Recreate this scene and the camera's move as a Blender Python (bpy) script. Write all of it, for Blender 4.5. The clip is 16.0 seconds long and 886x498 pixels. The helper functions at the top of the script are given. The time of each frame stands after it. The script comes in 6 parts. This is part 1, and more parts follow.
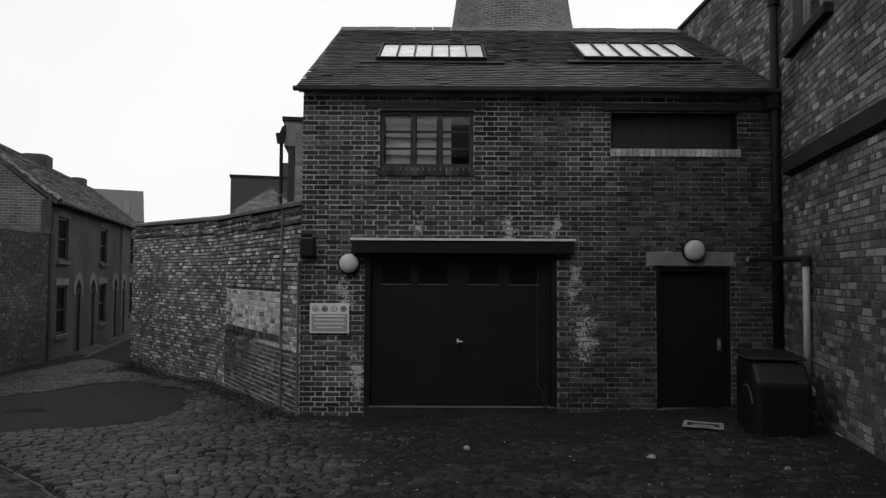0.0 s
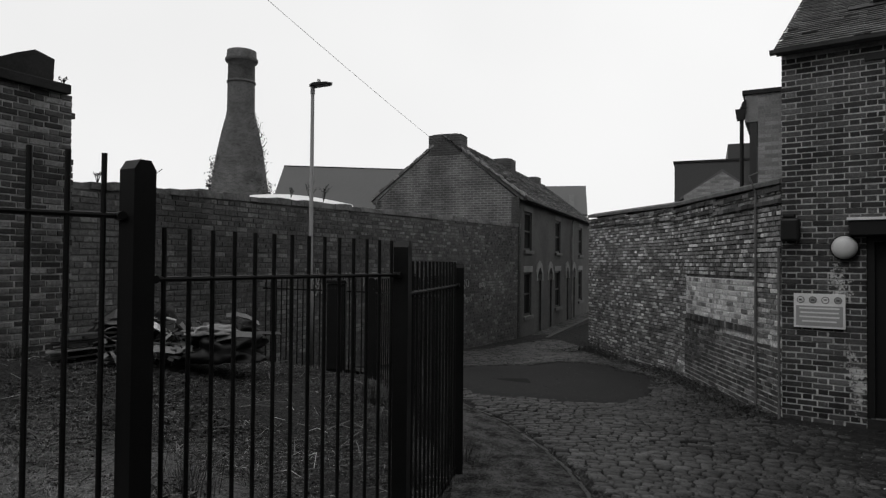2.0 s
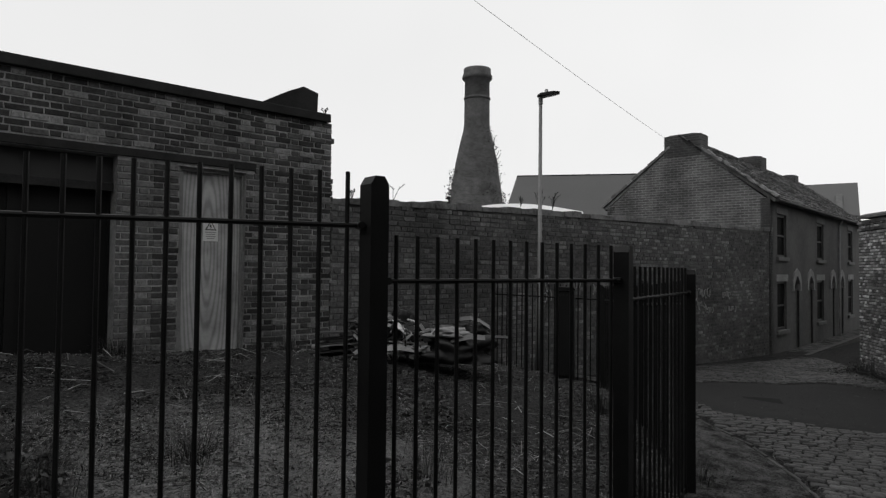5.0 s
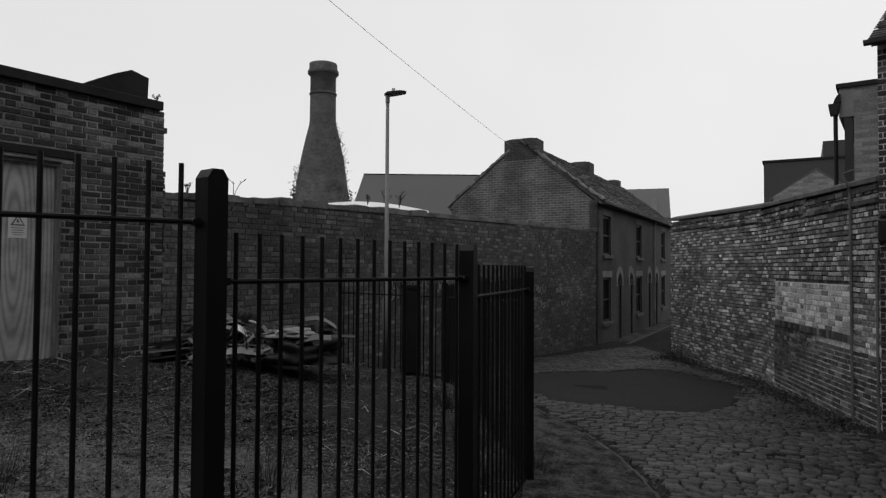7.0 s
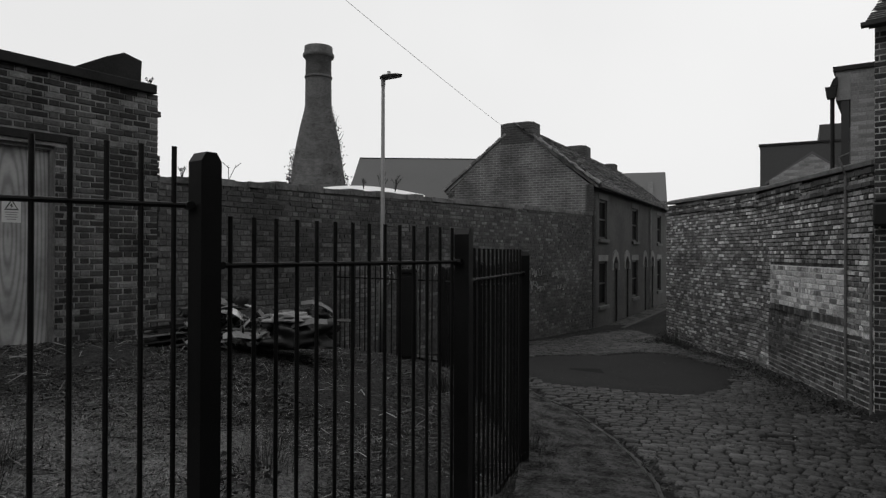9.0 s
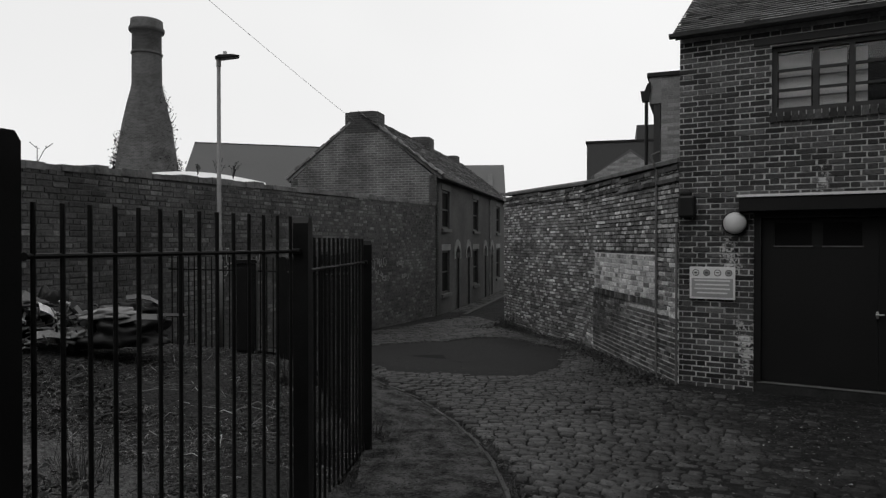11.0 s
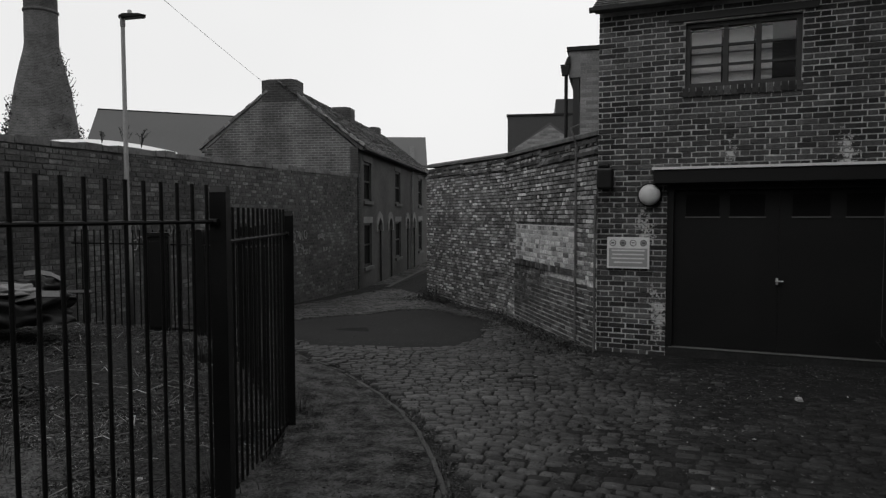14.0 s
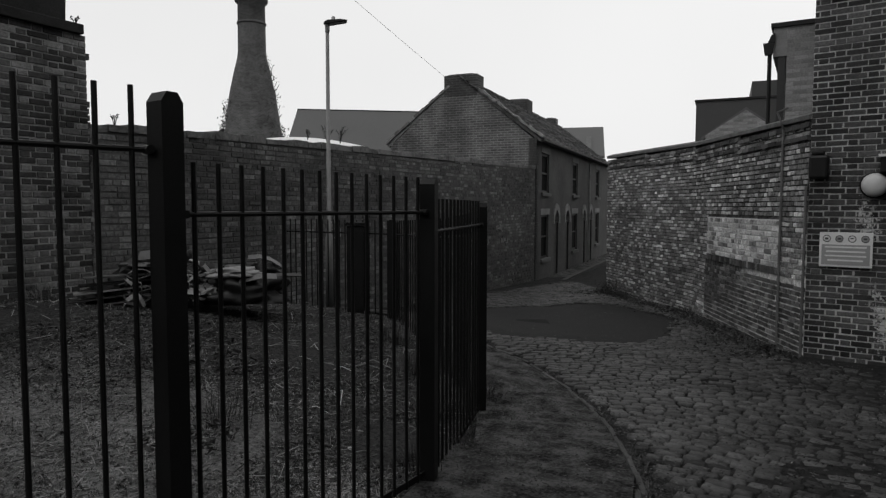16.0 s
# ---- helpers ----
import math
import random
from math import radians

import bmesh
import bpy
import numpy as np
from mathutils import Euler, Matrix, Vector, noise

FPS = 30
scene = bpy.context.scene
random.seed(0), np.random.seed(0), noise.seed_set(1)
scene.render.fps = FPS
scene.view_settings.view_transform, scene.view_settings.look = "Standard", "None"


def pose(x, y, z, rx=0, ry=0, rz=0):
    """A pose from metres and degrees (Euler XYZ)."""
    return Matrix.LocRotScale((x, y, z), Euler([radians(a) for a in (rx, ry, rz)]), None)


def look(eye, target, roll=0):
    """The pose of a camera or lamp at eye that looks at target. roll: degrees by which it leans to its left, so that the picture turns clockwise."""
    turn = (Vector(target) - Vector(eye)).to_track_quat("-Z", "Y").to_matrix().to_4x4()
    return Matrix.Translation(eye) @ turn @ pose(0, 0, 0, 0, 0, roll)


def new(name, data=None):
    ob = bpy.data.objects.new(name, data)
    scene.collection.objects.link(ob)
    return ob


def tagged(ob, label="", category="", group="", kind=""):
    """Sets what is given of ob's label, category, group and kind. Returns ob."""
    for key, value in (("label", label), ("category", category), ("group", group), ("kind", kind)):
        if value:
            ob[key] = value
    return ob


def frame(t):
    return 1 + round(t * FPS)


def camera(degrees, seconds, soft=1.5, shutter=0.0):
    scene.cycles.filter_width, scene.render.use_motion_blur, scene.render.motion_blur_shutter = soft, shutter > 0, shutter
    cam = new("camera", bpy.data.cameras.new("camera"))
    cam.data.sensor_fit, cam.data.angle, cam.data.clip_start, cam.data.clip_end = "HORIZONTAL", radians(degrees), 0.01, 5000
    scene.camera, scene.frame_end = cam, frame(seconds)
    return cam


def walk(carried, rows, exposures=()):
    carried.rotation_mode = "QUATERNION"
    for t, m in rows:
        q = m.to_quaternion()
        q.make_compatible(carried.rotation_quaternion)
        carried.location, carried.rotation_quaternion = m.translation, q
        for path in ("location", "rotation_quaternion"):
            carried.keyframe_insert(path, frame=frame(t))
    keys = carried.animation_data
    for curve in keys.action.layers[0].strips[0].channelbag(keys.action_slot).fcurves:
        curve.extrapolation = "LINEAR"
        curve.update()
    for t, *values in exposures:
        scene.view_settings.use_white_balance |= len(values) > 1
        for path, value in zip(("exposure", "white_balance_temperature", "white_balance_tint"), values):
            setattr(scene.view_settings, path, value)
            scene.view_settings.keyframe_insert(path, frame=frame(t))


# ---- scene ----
cam = camera(67.9, 16.0, soft=1.3)
PATH = [
    (0, (0.012, -0.108, 1.841), (0.018, 1.89, 1.921), 0.3),
    (0.5, (-0.086, -0.068, 1.831), (-0.153, 1.93, 1.888), 0.2),
    (1, (-0.26, -0.022, 1.813), (-0.617, 1.945, 1.857), 0.2),
    (1.5, (-0.507, -0.024, 1.784), (-1.288, 1.817, 1.832), 0.4),
    (2, (-0.524, -0.047, 1.781), (-1.7, 1.57, 1.823), 0.5),
    (2.5, (-0.488, -0.089, 1.788), (-1.933, 1.293, 1.826), 0.5),
    (3, (-0.484, -0.105, 1.793), (-2.076, 1.105, 1.831), 0.8),
    (5.3, (-0.4, -0.043, 1.763), (-2.062, 1.069, 1.823), 0.6),
    (5.5, (-0.403, -0.044, 1.768), (-2.058, 1.078, 1.828), 0.6),
    (6, (-0.405, -0.037, 1.765), (-2.046, 1.105, 1.828), 0.6),
    (6.5, (-0.415, -0.027, 1.767), (-1.841, 1.375, 1.833), 0.5),
    (7, (-0.445, -0.018, 1.767), (-1.805, 1.446, 1.825), 0.3),
    (7.5, (-0.415, -0.044, 1.755), (-1.772, 1.424, 1.801), 0.3),
    (8, (-0.454, -0.01, 1.764), (-1.81, 1.46, 1.791), 0.3),
    (10.5, (-0.417, -0.015, 1.764), (-1.743, 1.482, 1.751), 0.2),
    (11, (-0.418, 0.013, 1.76), (-1.395, 1.758, 1.74), 0.0),
    (11.5, (-0.423, 0.041, 1.75), (-1.219, 1.875, 1.714), -0.2),
    (12, (-0.399, 0.043, 1.754), (-1.171, 1.888, 1.7), -0.3),
    (12.5, (-0.371, -0.04, 1.744), (-1.135, 1.807, 1.68), -0.2),
    (13, (-0.428, 0.052, 1.75), (-1.189, 1.9, 1.671), -0.2),
    (13.5, (-0.438, 0.056, 1.743), (-1.2, 1.903, 1.653), -0.2),
    (14, (-0.468, 0.053, 1.741), (-1.23, 1.899, 1.639), -0.1),
    (14.5, (-0.515, 0.031, 1.741), (-1.303, 1.866, 1.633), -0.2),
    (15, (-0.535, 0.026, 1.739), (-1.402, 1.824, 1.626), -0.1),
    (15.5, (-0.583, -0.01, 1.738), (-1.563, 1.73, 1.619), -0.1),
    (16, (-0.609, -0.053, 1.739), (-1.817, 1.536, 1.612), 0.1),
]
walk(cam, [(t, look(eye, target, roll)) for t, eye, target, roll in PATH],
     exposures=[(0, 0.1), (1.5, 0.04), (5.5, 0.0), (7, -0.12), (8, -0.1), (10.5, 0.0), (16, -0.04)])

# ---- world and light: a flat white overcast ----
world = bpy.data.worlds.new("overcast")
scene.world = world
world.use_nodes = True
wn, wl = world.node_tree.nodes, world.node_tree.links
wn.clear()
w_out = wn.new("ShaderNodeOutputWorld")
w_bg = wn.new("ShaderNodeBackground")
w_sky = wn.new("ShaderNodeTexSky")
w_sky.sky_type, w_sky.sun_disc = "NISHITA", False
w_sky.sun_elevation, w_sky.sun_rotation = radians(48), radians(200)
w_sky.dust_density, w_sky.air_density = 4.0, 1.5
w_bw = wn.new("ShaderNodeRGBToBW")
w_mix = wn.new("ShaderNodeMix")
w_mix.data_type = "RGBA"
w_mix.inputs[0].default_value = 0.93
# the cloud is a little brighter over the workshop, with faint soft billows
w_co = wn.new("ShaderNodeTexCoord")
w_dot = wn.new("ShaderNodeVectorMath")
w_dot.operation = "DOT_PRODUCT"
w_dot.inputs[1].default_value = (0.5, 0.84, 0.2)
w_cloud = wn.new("ShaderNodeTexNoise")
w_cloud.inputs["Scale"].default_value, w_cloud.inputs["Detail"].default_value = 2.2, 3
w_lift = wn.new("ShaderNodeMath")
w_lift.operation = "MULTIPLY_ADD"
w_lift.inputs[1].default_value, w_lift.inputs[2].default_value = 0.7, 7.35
w_soft = wn.new("ShaderNodeMath")
w_soft.operation = "MULTIPLY_ADD"
w_soft.inputs[1].default_value = 1.3
wl.new(w_co.outputs["Generated"], w_dot.inputs[0])
wl.new(w_co.outputs["Generated"], w_cloud.inputs["Vector"])
wl.new(w_dot.outputs["Value"], w_lift.inputs[0])
wl.new(w_cloud.outputs[0], w_soft.inputs[0])
wl.new(w_lift.outputs[0], w_soft.inputs[2])
wl.new(w_soft.outputs[0], w_mix.inputs[7])
wl.new(w_sky.outputs[0], w_bw.inputs[0])
wl.new(w_bw.outputs[0], w_mix.inputs[6])
wl.new(w_mix.outputs[2], w_bg.inputs[0])
wl.new(w_bg.outputs[0], w_out.inputs[0])
w_bg.inputs[1].default_value = 0.112
sun_data = bpy.data.lights.new("sun", "SUN")
sun_data.energy, sun_data.angle, sun_data.color = 0.5, radians(25), (1.0, 1.0, 1.0)
sun = new("sun", sun_data)
sun.matrix_world = look((0, -20, 25), (0, 0, 0))


# ---- materials ----
def shader(name):
    m = bpy.data.materials.new(name)
    m.use_nodes = True
    nt = m.node_tree
    return m, nt, nt.nodes["Principled BSDF"]


def node(nt, kind, **kw):
    n = nt.nodes.new(kind)
    for k, v in kw.items():
        n.inputs[k].default_value = v
    return n


def grey(v):
    return (v, v, v, 1)


def ramp(nt, stops):
    r = nt.nodes.new("ShaderNodeValToRGB")
    e = r.color_ramp.elements
    while len(e) < len(stops):
        e.new(0.5)
    for i, (p, v) in enumerate(stops):
        e[i].position, e[i].color = p, grey(v)
    return r


def noise_of(nt, scale, detail=5, rough=0.6, coord=None, stretch=None):
    n = node(nt, "ShaderNodeTexNoise", Scale=scale, Detail=detail, Roughness=rough)
    src = coord
    if stretch:
        mp = nt.nodes.new("ShaderNodeMapping")
        mp.inputs["Scale"].default_value = stretch
        nt.links.new(src, mp.inputs[0])
        src = mp.outputs[0]
    nt.links.new(src, n.inputs["Vector"])
    return n.outputs["Fac"]


def math_of(nt, op, a, b=0.0, clamp=False):
    n = nt.nodes.new("ShaderNodeMath")
    n.operation, n.use_clamp = op, clamp
    for i, v in enumerate((a, b)):
        if isinstance(v, (int, float)):
            n.inputs[i].default_value = v
        else:
            nt.links.new(v, n.inputs[i])
    return n.outputs[0]


def blend(nt, mode, fac, a, b):
    n = nt.nodes.new("ShaderNodeMix")
    n.data_type, n.blend_type = "RGBA", mode
    for i, v in ((0, fac), (6, a), (7, b)):
        if isinstance(v, (int, float)):
            n.inputs[i].default_value = v if i == 0 else grey(v)
        else:
            nt.links.new(v, n.inputs[i])
    return n.outputs[2]


def bump_to(nt, bsdf, height, strength, distance):
    b = node(nt, "ShaderNodeBump", Strength=strength, Distance=distance)
    nt.links.new(height, b.inputs["Height"])
    nt.links.new(b.outputs[0], bsdf.inputs["Normal"])


def surface(name, lo, hi, rough=0.8, coarse=1.5, fine=40, bump=0.3, depth=0.01, metal=0.0, rough_var=0.1, stretch=None, spec=0.5, edge=0.17):
    """A worn surface: two scales of mottling, grain and relief, in metres of the world."""
    m, nt, p = shader(name)
    pos = nt.nodes.new("ShaderNodeNewGeometry").outputs["Position"]
    a = noise_of(nt, coarse, 4, 0.6, pos, stretch)
    b = noise_of(nt, fine, 6, 0.7, pos, stretch)
    mixed = math_of(nt, "ADD", math_of(nt, "MULTIPLY", a, 0.6), math_of(nt, "MULTIPLY", b, 0.4))
    r = ramp(nt, [(0.5 - edge, lo), (0.5 + edge, hi)])
    nt.links.new(mixed, r.inputs[0])
    nt.links.new(r.outputs[0], p.inputs["Base Color"])
    rr = math_of(nt, "ADD", math_of(nt, "MULTIPLY", math_of(nt, "SUBTRACT", a, 0.5), rough_var * 4), rough, True)
    nt.links.new(rr, p.inputs["Roughness"])
    p.inputs["Metallic"].default_value = metal
    p.inputs["Specular IOR Level"].default_value = spec
    bump_to(nt, p, b, bump, depth)
    return m


def pieces(name, tones, rough=0.85, grain=60, stain=1.2, stain_dark=0.45, bump=0.5, depth=0.004, bloom=(), bloom_tone=0.5, spec=0.35, speck=0.0, mottle=0.35):
    """Bricks, setts or tiles: each piece has a tone of its own, with grain, soot stains and, where given, lime bloom."""
    m, nt, p = shader(name)
    geo = nt.nodes.new("ShaderNodeNewGeometry")
    inf = nt.nodes.new("ShaderNodeObjectInfo")
    pos = geo.outputs["Position"]
    rnd = math_of(nt, "FRACT", math_of(nt, "ADD", geo.outputs["Random Per Island"], inf.outputs["Random"]))
    r = ramp(nt, [(i / max(1, len(tones) - 1), v) for i, v in enumerate(tones)])
    nt.links.new(rnd, r.inputs[0])
    g = noise_of(nt, grain, 6, 0.75, pos)
    gr = ramp(nt, [(0.32, 1 - mottle), (0.68, 1 + mottle)])
    nt.links.new(g, gr.inputs[0])
    col = blend(nt, "MULTIPLY", 1.0, r.outputs[0], gr.outputs[0])
    s = noise_of(nt, stain, 5, 0.65, pos)
    sr = ramp(nt, [(0.35, stain_dark), (0.62, 1.0)])
    nt.links.new(s, sr.inputs[0])
    col = blend(nt, "MULTIPLY", 1.0, col, sr.outputs[0])
    if speck:
        k = ramp(nt, [(0.66, 0.0), (0.74, speck)])
        nt.links.new(noise_of(nt, 14, 6, 0.8, pos), k.inputs[0])
        col = blend(nt, "MIX", k.outputs[0], col, bloom_tone)
    for x, y, z, size in bloom:
        off = nt.nodes.new("ShaderNodeVectorMath")
        off.operation = "SUBTRACT"
        nt.links.new(pos, off.inputs[0])
        off.inputs[1].default_value = (x, y, z)
        squash = nt.nodes.new("ShaderNodeVectorMath")
        squash.operation = "MULTIPLY"
        nt.links.new(off.outputs[0], squash.inputs[0])
        squash.inputs[1].default_value = (1.7, 1.0, 0.65)
        d = nt.nodes.new("ShaderNodeVectorMath")
        d.operation = "LENGTH"
        nt.links.new(squash.outputs[0], d.inputs[0])
        near = math_of(nt, "SUBTRACT", 1.0, math_of(nt, "DIVIDE", d.outputs["Value"], size), True)
        ragged = math_of(nt, "ADD", math_of(nt, "MULTIPLY", noise_of(nt, 6, 6, 0.7, pos), 0.7), math_of(nt, "MULTIPLY", noise_of(nt, 32, 6, 0.75, pos), 0.7))
        k = ramp(nt, [(0.98, 0.0), (1.06, 0.7)])
        nt.links.new(math_of(nt, "ADD", ragged, math_of(nt, "MULTIPLY", near, 0.36)), k.inputs[0])
        keep = math_of(nt, "MULTIPLY", k.outputs[0], math_of(nt, "GREATER_THAN", near, 0.02))
        col = blend(nt, "MIX", keep, col, bloom_tone)
    nt.links.new(col, p.inputs["Base Color"])
    p.inputs["Roughness"].default_value = rough
    p.inputs["Specular IOR Level"].default_value = spec
    bump_to(nt, p, g, bump, depth)
    return m


def courses(name, brick_lo, brick_hi, mortar, length=0.225, height=0.075, rough=0.9, size=0.008, ang=0.0, soot=0.5):
    """Brickwork too far off for bricks of its own, in object coordinates along x and z."""
    m, nt, p = shader(name)
    tc = nt.nodes.new("ShaderNodeTexCoord").outputs["Object"]
    sep = nt.nodes.new("ShaderNodeSeparateXYZ")
    nt.links.new(tc, sep.inputs[0])
    if ang:
        run_on = math_of(nt, "MULTIPLY", math_of(nt, "ARCTAN2", sep.outputs[1], sep.outputs[0]), ang)
    else:
        run_on = math_of(nt, "ADD", sep.outputs[0], sep.outputs[1])
    mp = nt.nodes.new("ShaderNodeCombineXYZ")
    nt.links.new(run_on, mp.inputs[0])
    nt.links.new(sep.outputs[2], mp.inputs[1])
    b = node(nt, "ShaderNodeTexBrick", Scale=1.0, Color1=grey(brick_lo), Color2=grey(brick_hi), Mortar=grey(mortar))
    b.inputs["Mortar Size"].default_value, b.inputs["Brick Width"].default_value, b.inputs["Row Height"].default_value = size, length, height
    b.inputs["Mortar Smooth"].default_value, b.inputs["Bias"].default_value = 0.4, -0.1
    nt.links.new(mp.outputs[0], b.inputs["Vector"])
    s = ramp(nt, [(0.35, soot), (0.65, 1.15)])
    nt.links.new(noise_of(nt, 0.9, 6, 0.65, tc), s.inputs[0])
    g = ramp(nt, [(0.3, 0.7), (0.7, 1.3)])
    gn = noise_of(nt, 35, 5, 0.7, tc)
    nt.links.new(gn, g.inputs[0])
    col = blend(nt, "MULTIPLY", 1.0, blend(nt, "MULTIPLY", 1.0, b.outputs["Color"], s.outputs[0]), g.outputs[0])
    nt.links.new(col, p.inputs["Base Color"])
    p.inputs["Roughness"].default_value, p.inputs["Specular IOR Level"].default_value = rough, 0.3
    bump_to(nt, p, math_of(nt, "SUBTRACT", math_of(nt, "MULTIPLY", gn, 0.4), b.outputs["Fac"]), 0.6, 0.008)
    return m


def plain(name, v, rough=0.5, metal=0.0, spec=0.5):
    return surface(name, v * 0.85, v * 1.15, rough, 3, 60, 0.08, 0.002, metal, 0.05, None, spec)


FACADE_BLOOM = ((0.95, 9, 2.5, 0.45), (-1.12, 9, 0.45, 0.6), (2.0, 9, 1.0, 0.8), (1.85, 9, 1.75, 0.5), (-1.3, 9, 1.6, 0.5), (1.6, 9, 2.55, 0.35), (-0.3, 9, 2.5, 0.3))
BRICK_FACADE = pieces("sooty_brick", (0.026, 0.038, 0.05, 0.064, 0.085, 0.13), 0.8, 40, 0.8, 0.4, spec=0.25, mottle=0.5, bloom=FACADE_BLOOM, bloom_tone=0.6)
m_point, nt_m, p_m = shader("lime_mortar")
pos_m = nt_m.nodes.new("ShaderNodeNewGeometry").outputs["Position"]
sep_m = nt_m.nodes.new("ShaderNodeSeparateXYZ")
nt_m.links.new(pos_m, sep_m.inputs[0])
pale_joint = ramp(nt_m, [(0.36, 0.13), (0.6, 0.56)])
nt_m.links.new(math_of(nt_m, "ADD", math_of(nt_m, "MULTIPLY", noise_of(nt_m, 1.1, 5, 0.65, pos_m), 0.6), math_of(nt_m, "MULTIPLY", noise_of(nt_m, 16, 6, 0.75, pos_m), 0.4)), pale_joint.inputs[0])
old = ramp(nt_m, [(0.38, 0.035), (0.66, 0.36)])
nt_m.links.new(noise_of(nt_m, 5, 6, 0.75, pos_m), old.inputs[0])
# the left and upper part of the front has paler joints, the rest darker ones
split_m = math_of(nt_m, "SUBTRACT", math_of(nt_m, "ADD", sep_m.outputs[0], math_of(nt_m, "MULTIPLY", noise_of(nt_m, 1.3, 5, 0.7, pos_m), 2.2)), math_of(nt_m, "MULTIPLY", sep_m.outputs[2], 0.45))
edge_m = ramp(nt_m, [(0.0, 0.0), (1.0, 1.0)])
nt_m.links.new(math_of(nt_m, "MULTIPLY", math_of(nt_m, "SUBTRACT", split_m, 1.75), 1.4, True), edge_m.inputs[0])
nt_m.links.new(blend(nt_m, "MIX", edge_m.outputs[0], pale_joint.outputs[0], old.outputs[0]), p_m.inputs["Base Color"])
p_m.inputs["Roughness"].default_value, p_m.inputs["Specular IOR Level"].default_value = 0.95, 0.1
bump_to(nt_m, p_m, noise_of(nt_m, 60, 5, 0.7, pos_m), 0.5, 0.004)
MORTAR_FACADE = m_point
BRICK_WALL = pieces("weathered_brick", (0.08, 0.11, 0.14, 0.165, 0.19, 0.22, 0.26, 0.33, 0.45, 0.68), 0.9, 26, 0.7, 0.6, mottle=0.6, bump=0.8, speck=0.3, bloom_tone=0.45)
BRICK_BASE = pieces("rebuilt_base_brick", (0.042, 0.058, 0.075, 0.098, 0.13, 0.24), 0.9, 30, 0.9, 0.5, mottle=0.55, bump=0.7, speck=0.7, bloom_tone=0.62)
m_joint, nt_j, p_j = shader("eroded_mortar")
pos_j = nt_j.nodes.new("ShaderNodeNewGeometry").outputs["Position"]
sep_j = nt_j.nodes.new("ShaderNodeSeparateXYZ")
nt_j.links.new(pos_j, sep_j.inputs[0])
eroded, limed = ramp(nt_j, [(0.4, 0.012), (0.7, 0.13)]), ramp(nt_j, [(0.34, 0.12), (0.6, 0.7)])
for r_j, scale_j in ((eroded, 7), (limed, 12)):
    nt_j.links.new(noise_of(nt_j, scale_j, 6, 0.75, pos_j), r_j.inputs[0])
# old joints weathered back and dark; lime pointing low down towards the workshop
low_j = math_of(nt_j, "SUBTRACT", math_of(nt_j, "ADD", math_of(nt_j, "MULTIPLY", sep_j.outputs[0], 0.75), math_of(nt_j, "MULTIPLY", noise_of(nt_j, 1.6, 5, 0.7, pos_j), 1.8)), sep_j.outputs[2])
lime_j = ramp(nt_j, [(0.0, 0.0), (1.0, 1.0)])
nt_j.links.new(math_of(nt_j, "MULTIPLY", math_of(nt_j, "ADD", low_j, 2.35), 1.3, True), lime_j.inputs[0])
nt_j.links.new(blend(nt_j, "MIX", lime_j.outputs[0], eroded.outputs[0], limed.outputs[0]), p_j.inputs["Base Color"])
p_j.inputs["Roughness"].default_value, p_j.inputs["Specular IOR Level"].default_value = 0.95, 0.15
bump_to(nt_j, p_j, noise_of(nt_j, 45, 5, 0.7, pos_j), 0.8, 0.006)
MORTAR_WALL = m_joint
BRICK_PATCH = pieces("pale_infill_brick", (0.12, 0.34, 0.44, 0.52, 0.65), 0.9, 30, 2, 0.6, mottle=0.5, bump=0.6)
MORTAR_PATCH = surface("pale_mortar", 0.35, 0.55, 0.95, 2, 50, 0.5, 0.004)
BRICK_RIGHT = pieces("stained_brick", (0.07, 0.095, 0.125, 0.165, 0.23, 0.4), 0.88, 30, 0.9, 0.45, mottle=0.5, bump=0.6)
MORTAR_RIGHT = surface("dark_mortar", 0.05, 0.11, 0.95, 2, 50, 0.5, 0.004)
BRICK_SUB = pieces("mottled_brick", (0.035, 0.052, 0.072, 0.098, 0.14, 0.28), 0.88, 30, 1.2, 0.45, mottle=0.5, spec=0.2)
MORTAR_SUB = surface("grey_mortar", 0.05, 0.42, 0.95, 1.2, 20, 0.5, 0.004)
BRICK_BOUND = pieces("blackened_brick", (0.1, 0.112, 0.124, 0.138, 0.16, 0.25), 0.9, 22, 0.5, 0.5, spec=0.2, mottle=0.5)
MORTAR_BOUND = surface("blackened_mortar", 0.05, 0.11, 0.95, 2, 50, 0.5, 0.004)
SOOTY_RENDER = surface("sooty_render", 0.058, 0.125, 0.9, 0.8, 9, 0.5, 0.006, spec=0.15)
BRICK_STACK = courses("chimney_brick", 0.045, 0.07, 0.09, soot=0.6, size=0.011)
WALL_CAP = surface("weathered_wall_cap", 0.05, 0.17, 0.9, 3, 30, 0.6, 0.006, spec=0.15)
LICHEN_CAP = surface("lichened_coping_brick", 0.07, 0.24, 0.9, 2, 18, 0.5, 0.005, spec=0.15, edge=0.13)
BRICK_HOUSE = courses("cottage_brick", 0.09, 0.14, 0.22, soot=0.5, size=0.011)
BRICK_KILN = courses("kiln_brick", 0.058, 0.096, 0.13, 0.24, 0.085, soot=0.6, size=0.012, ang=1.8)
BRICK_HOVEL = courses("hovel_brick", 0.09, 0.15, 0.24, 0.24, 0.085, soot=0.6, size=0.012, ang=1.8)
RIDGE = surface("grey_ridge_tile", 0.07, 0.13, 0.8, 3, 40, 0.3, 0.003)
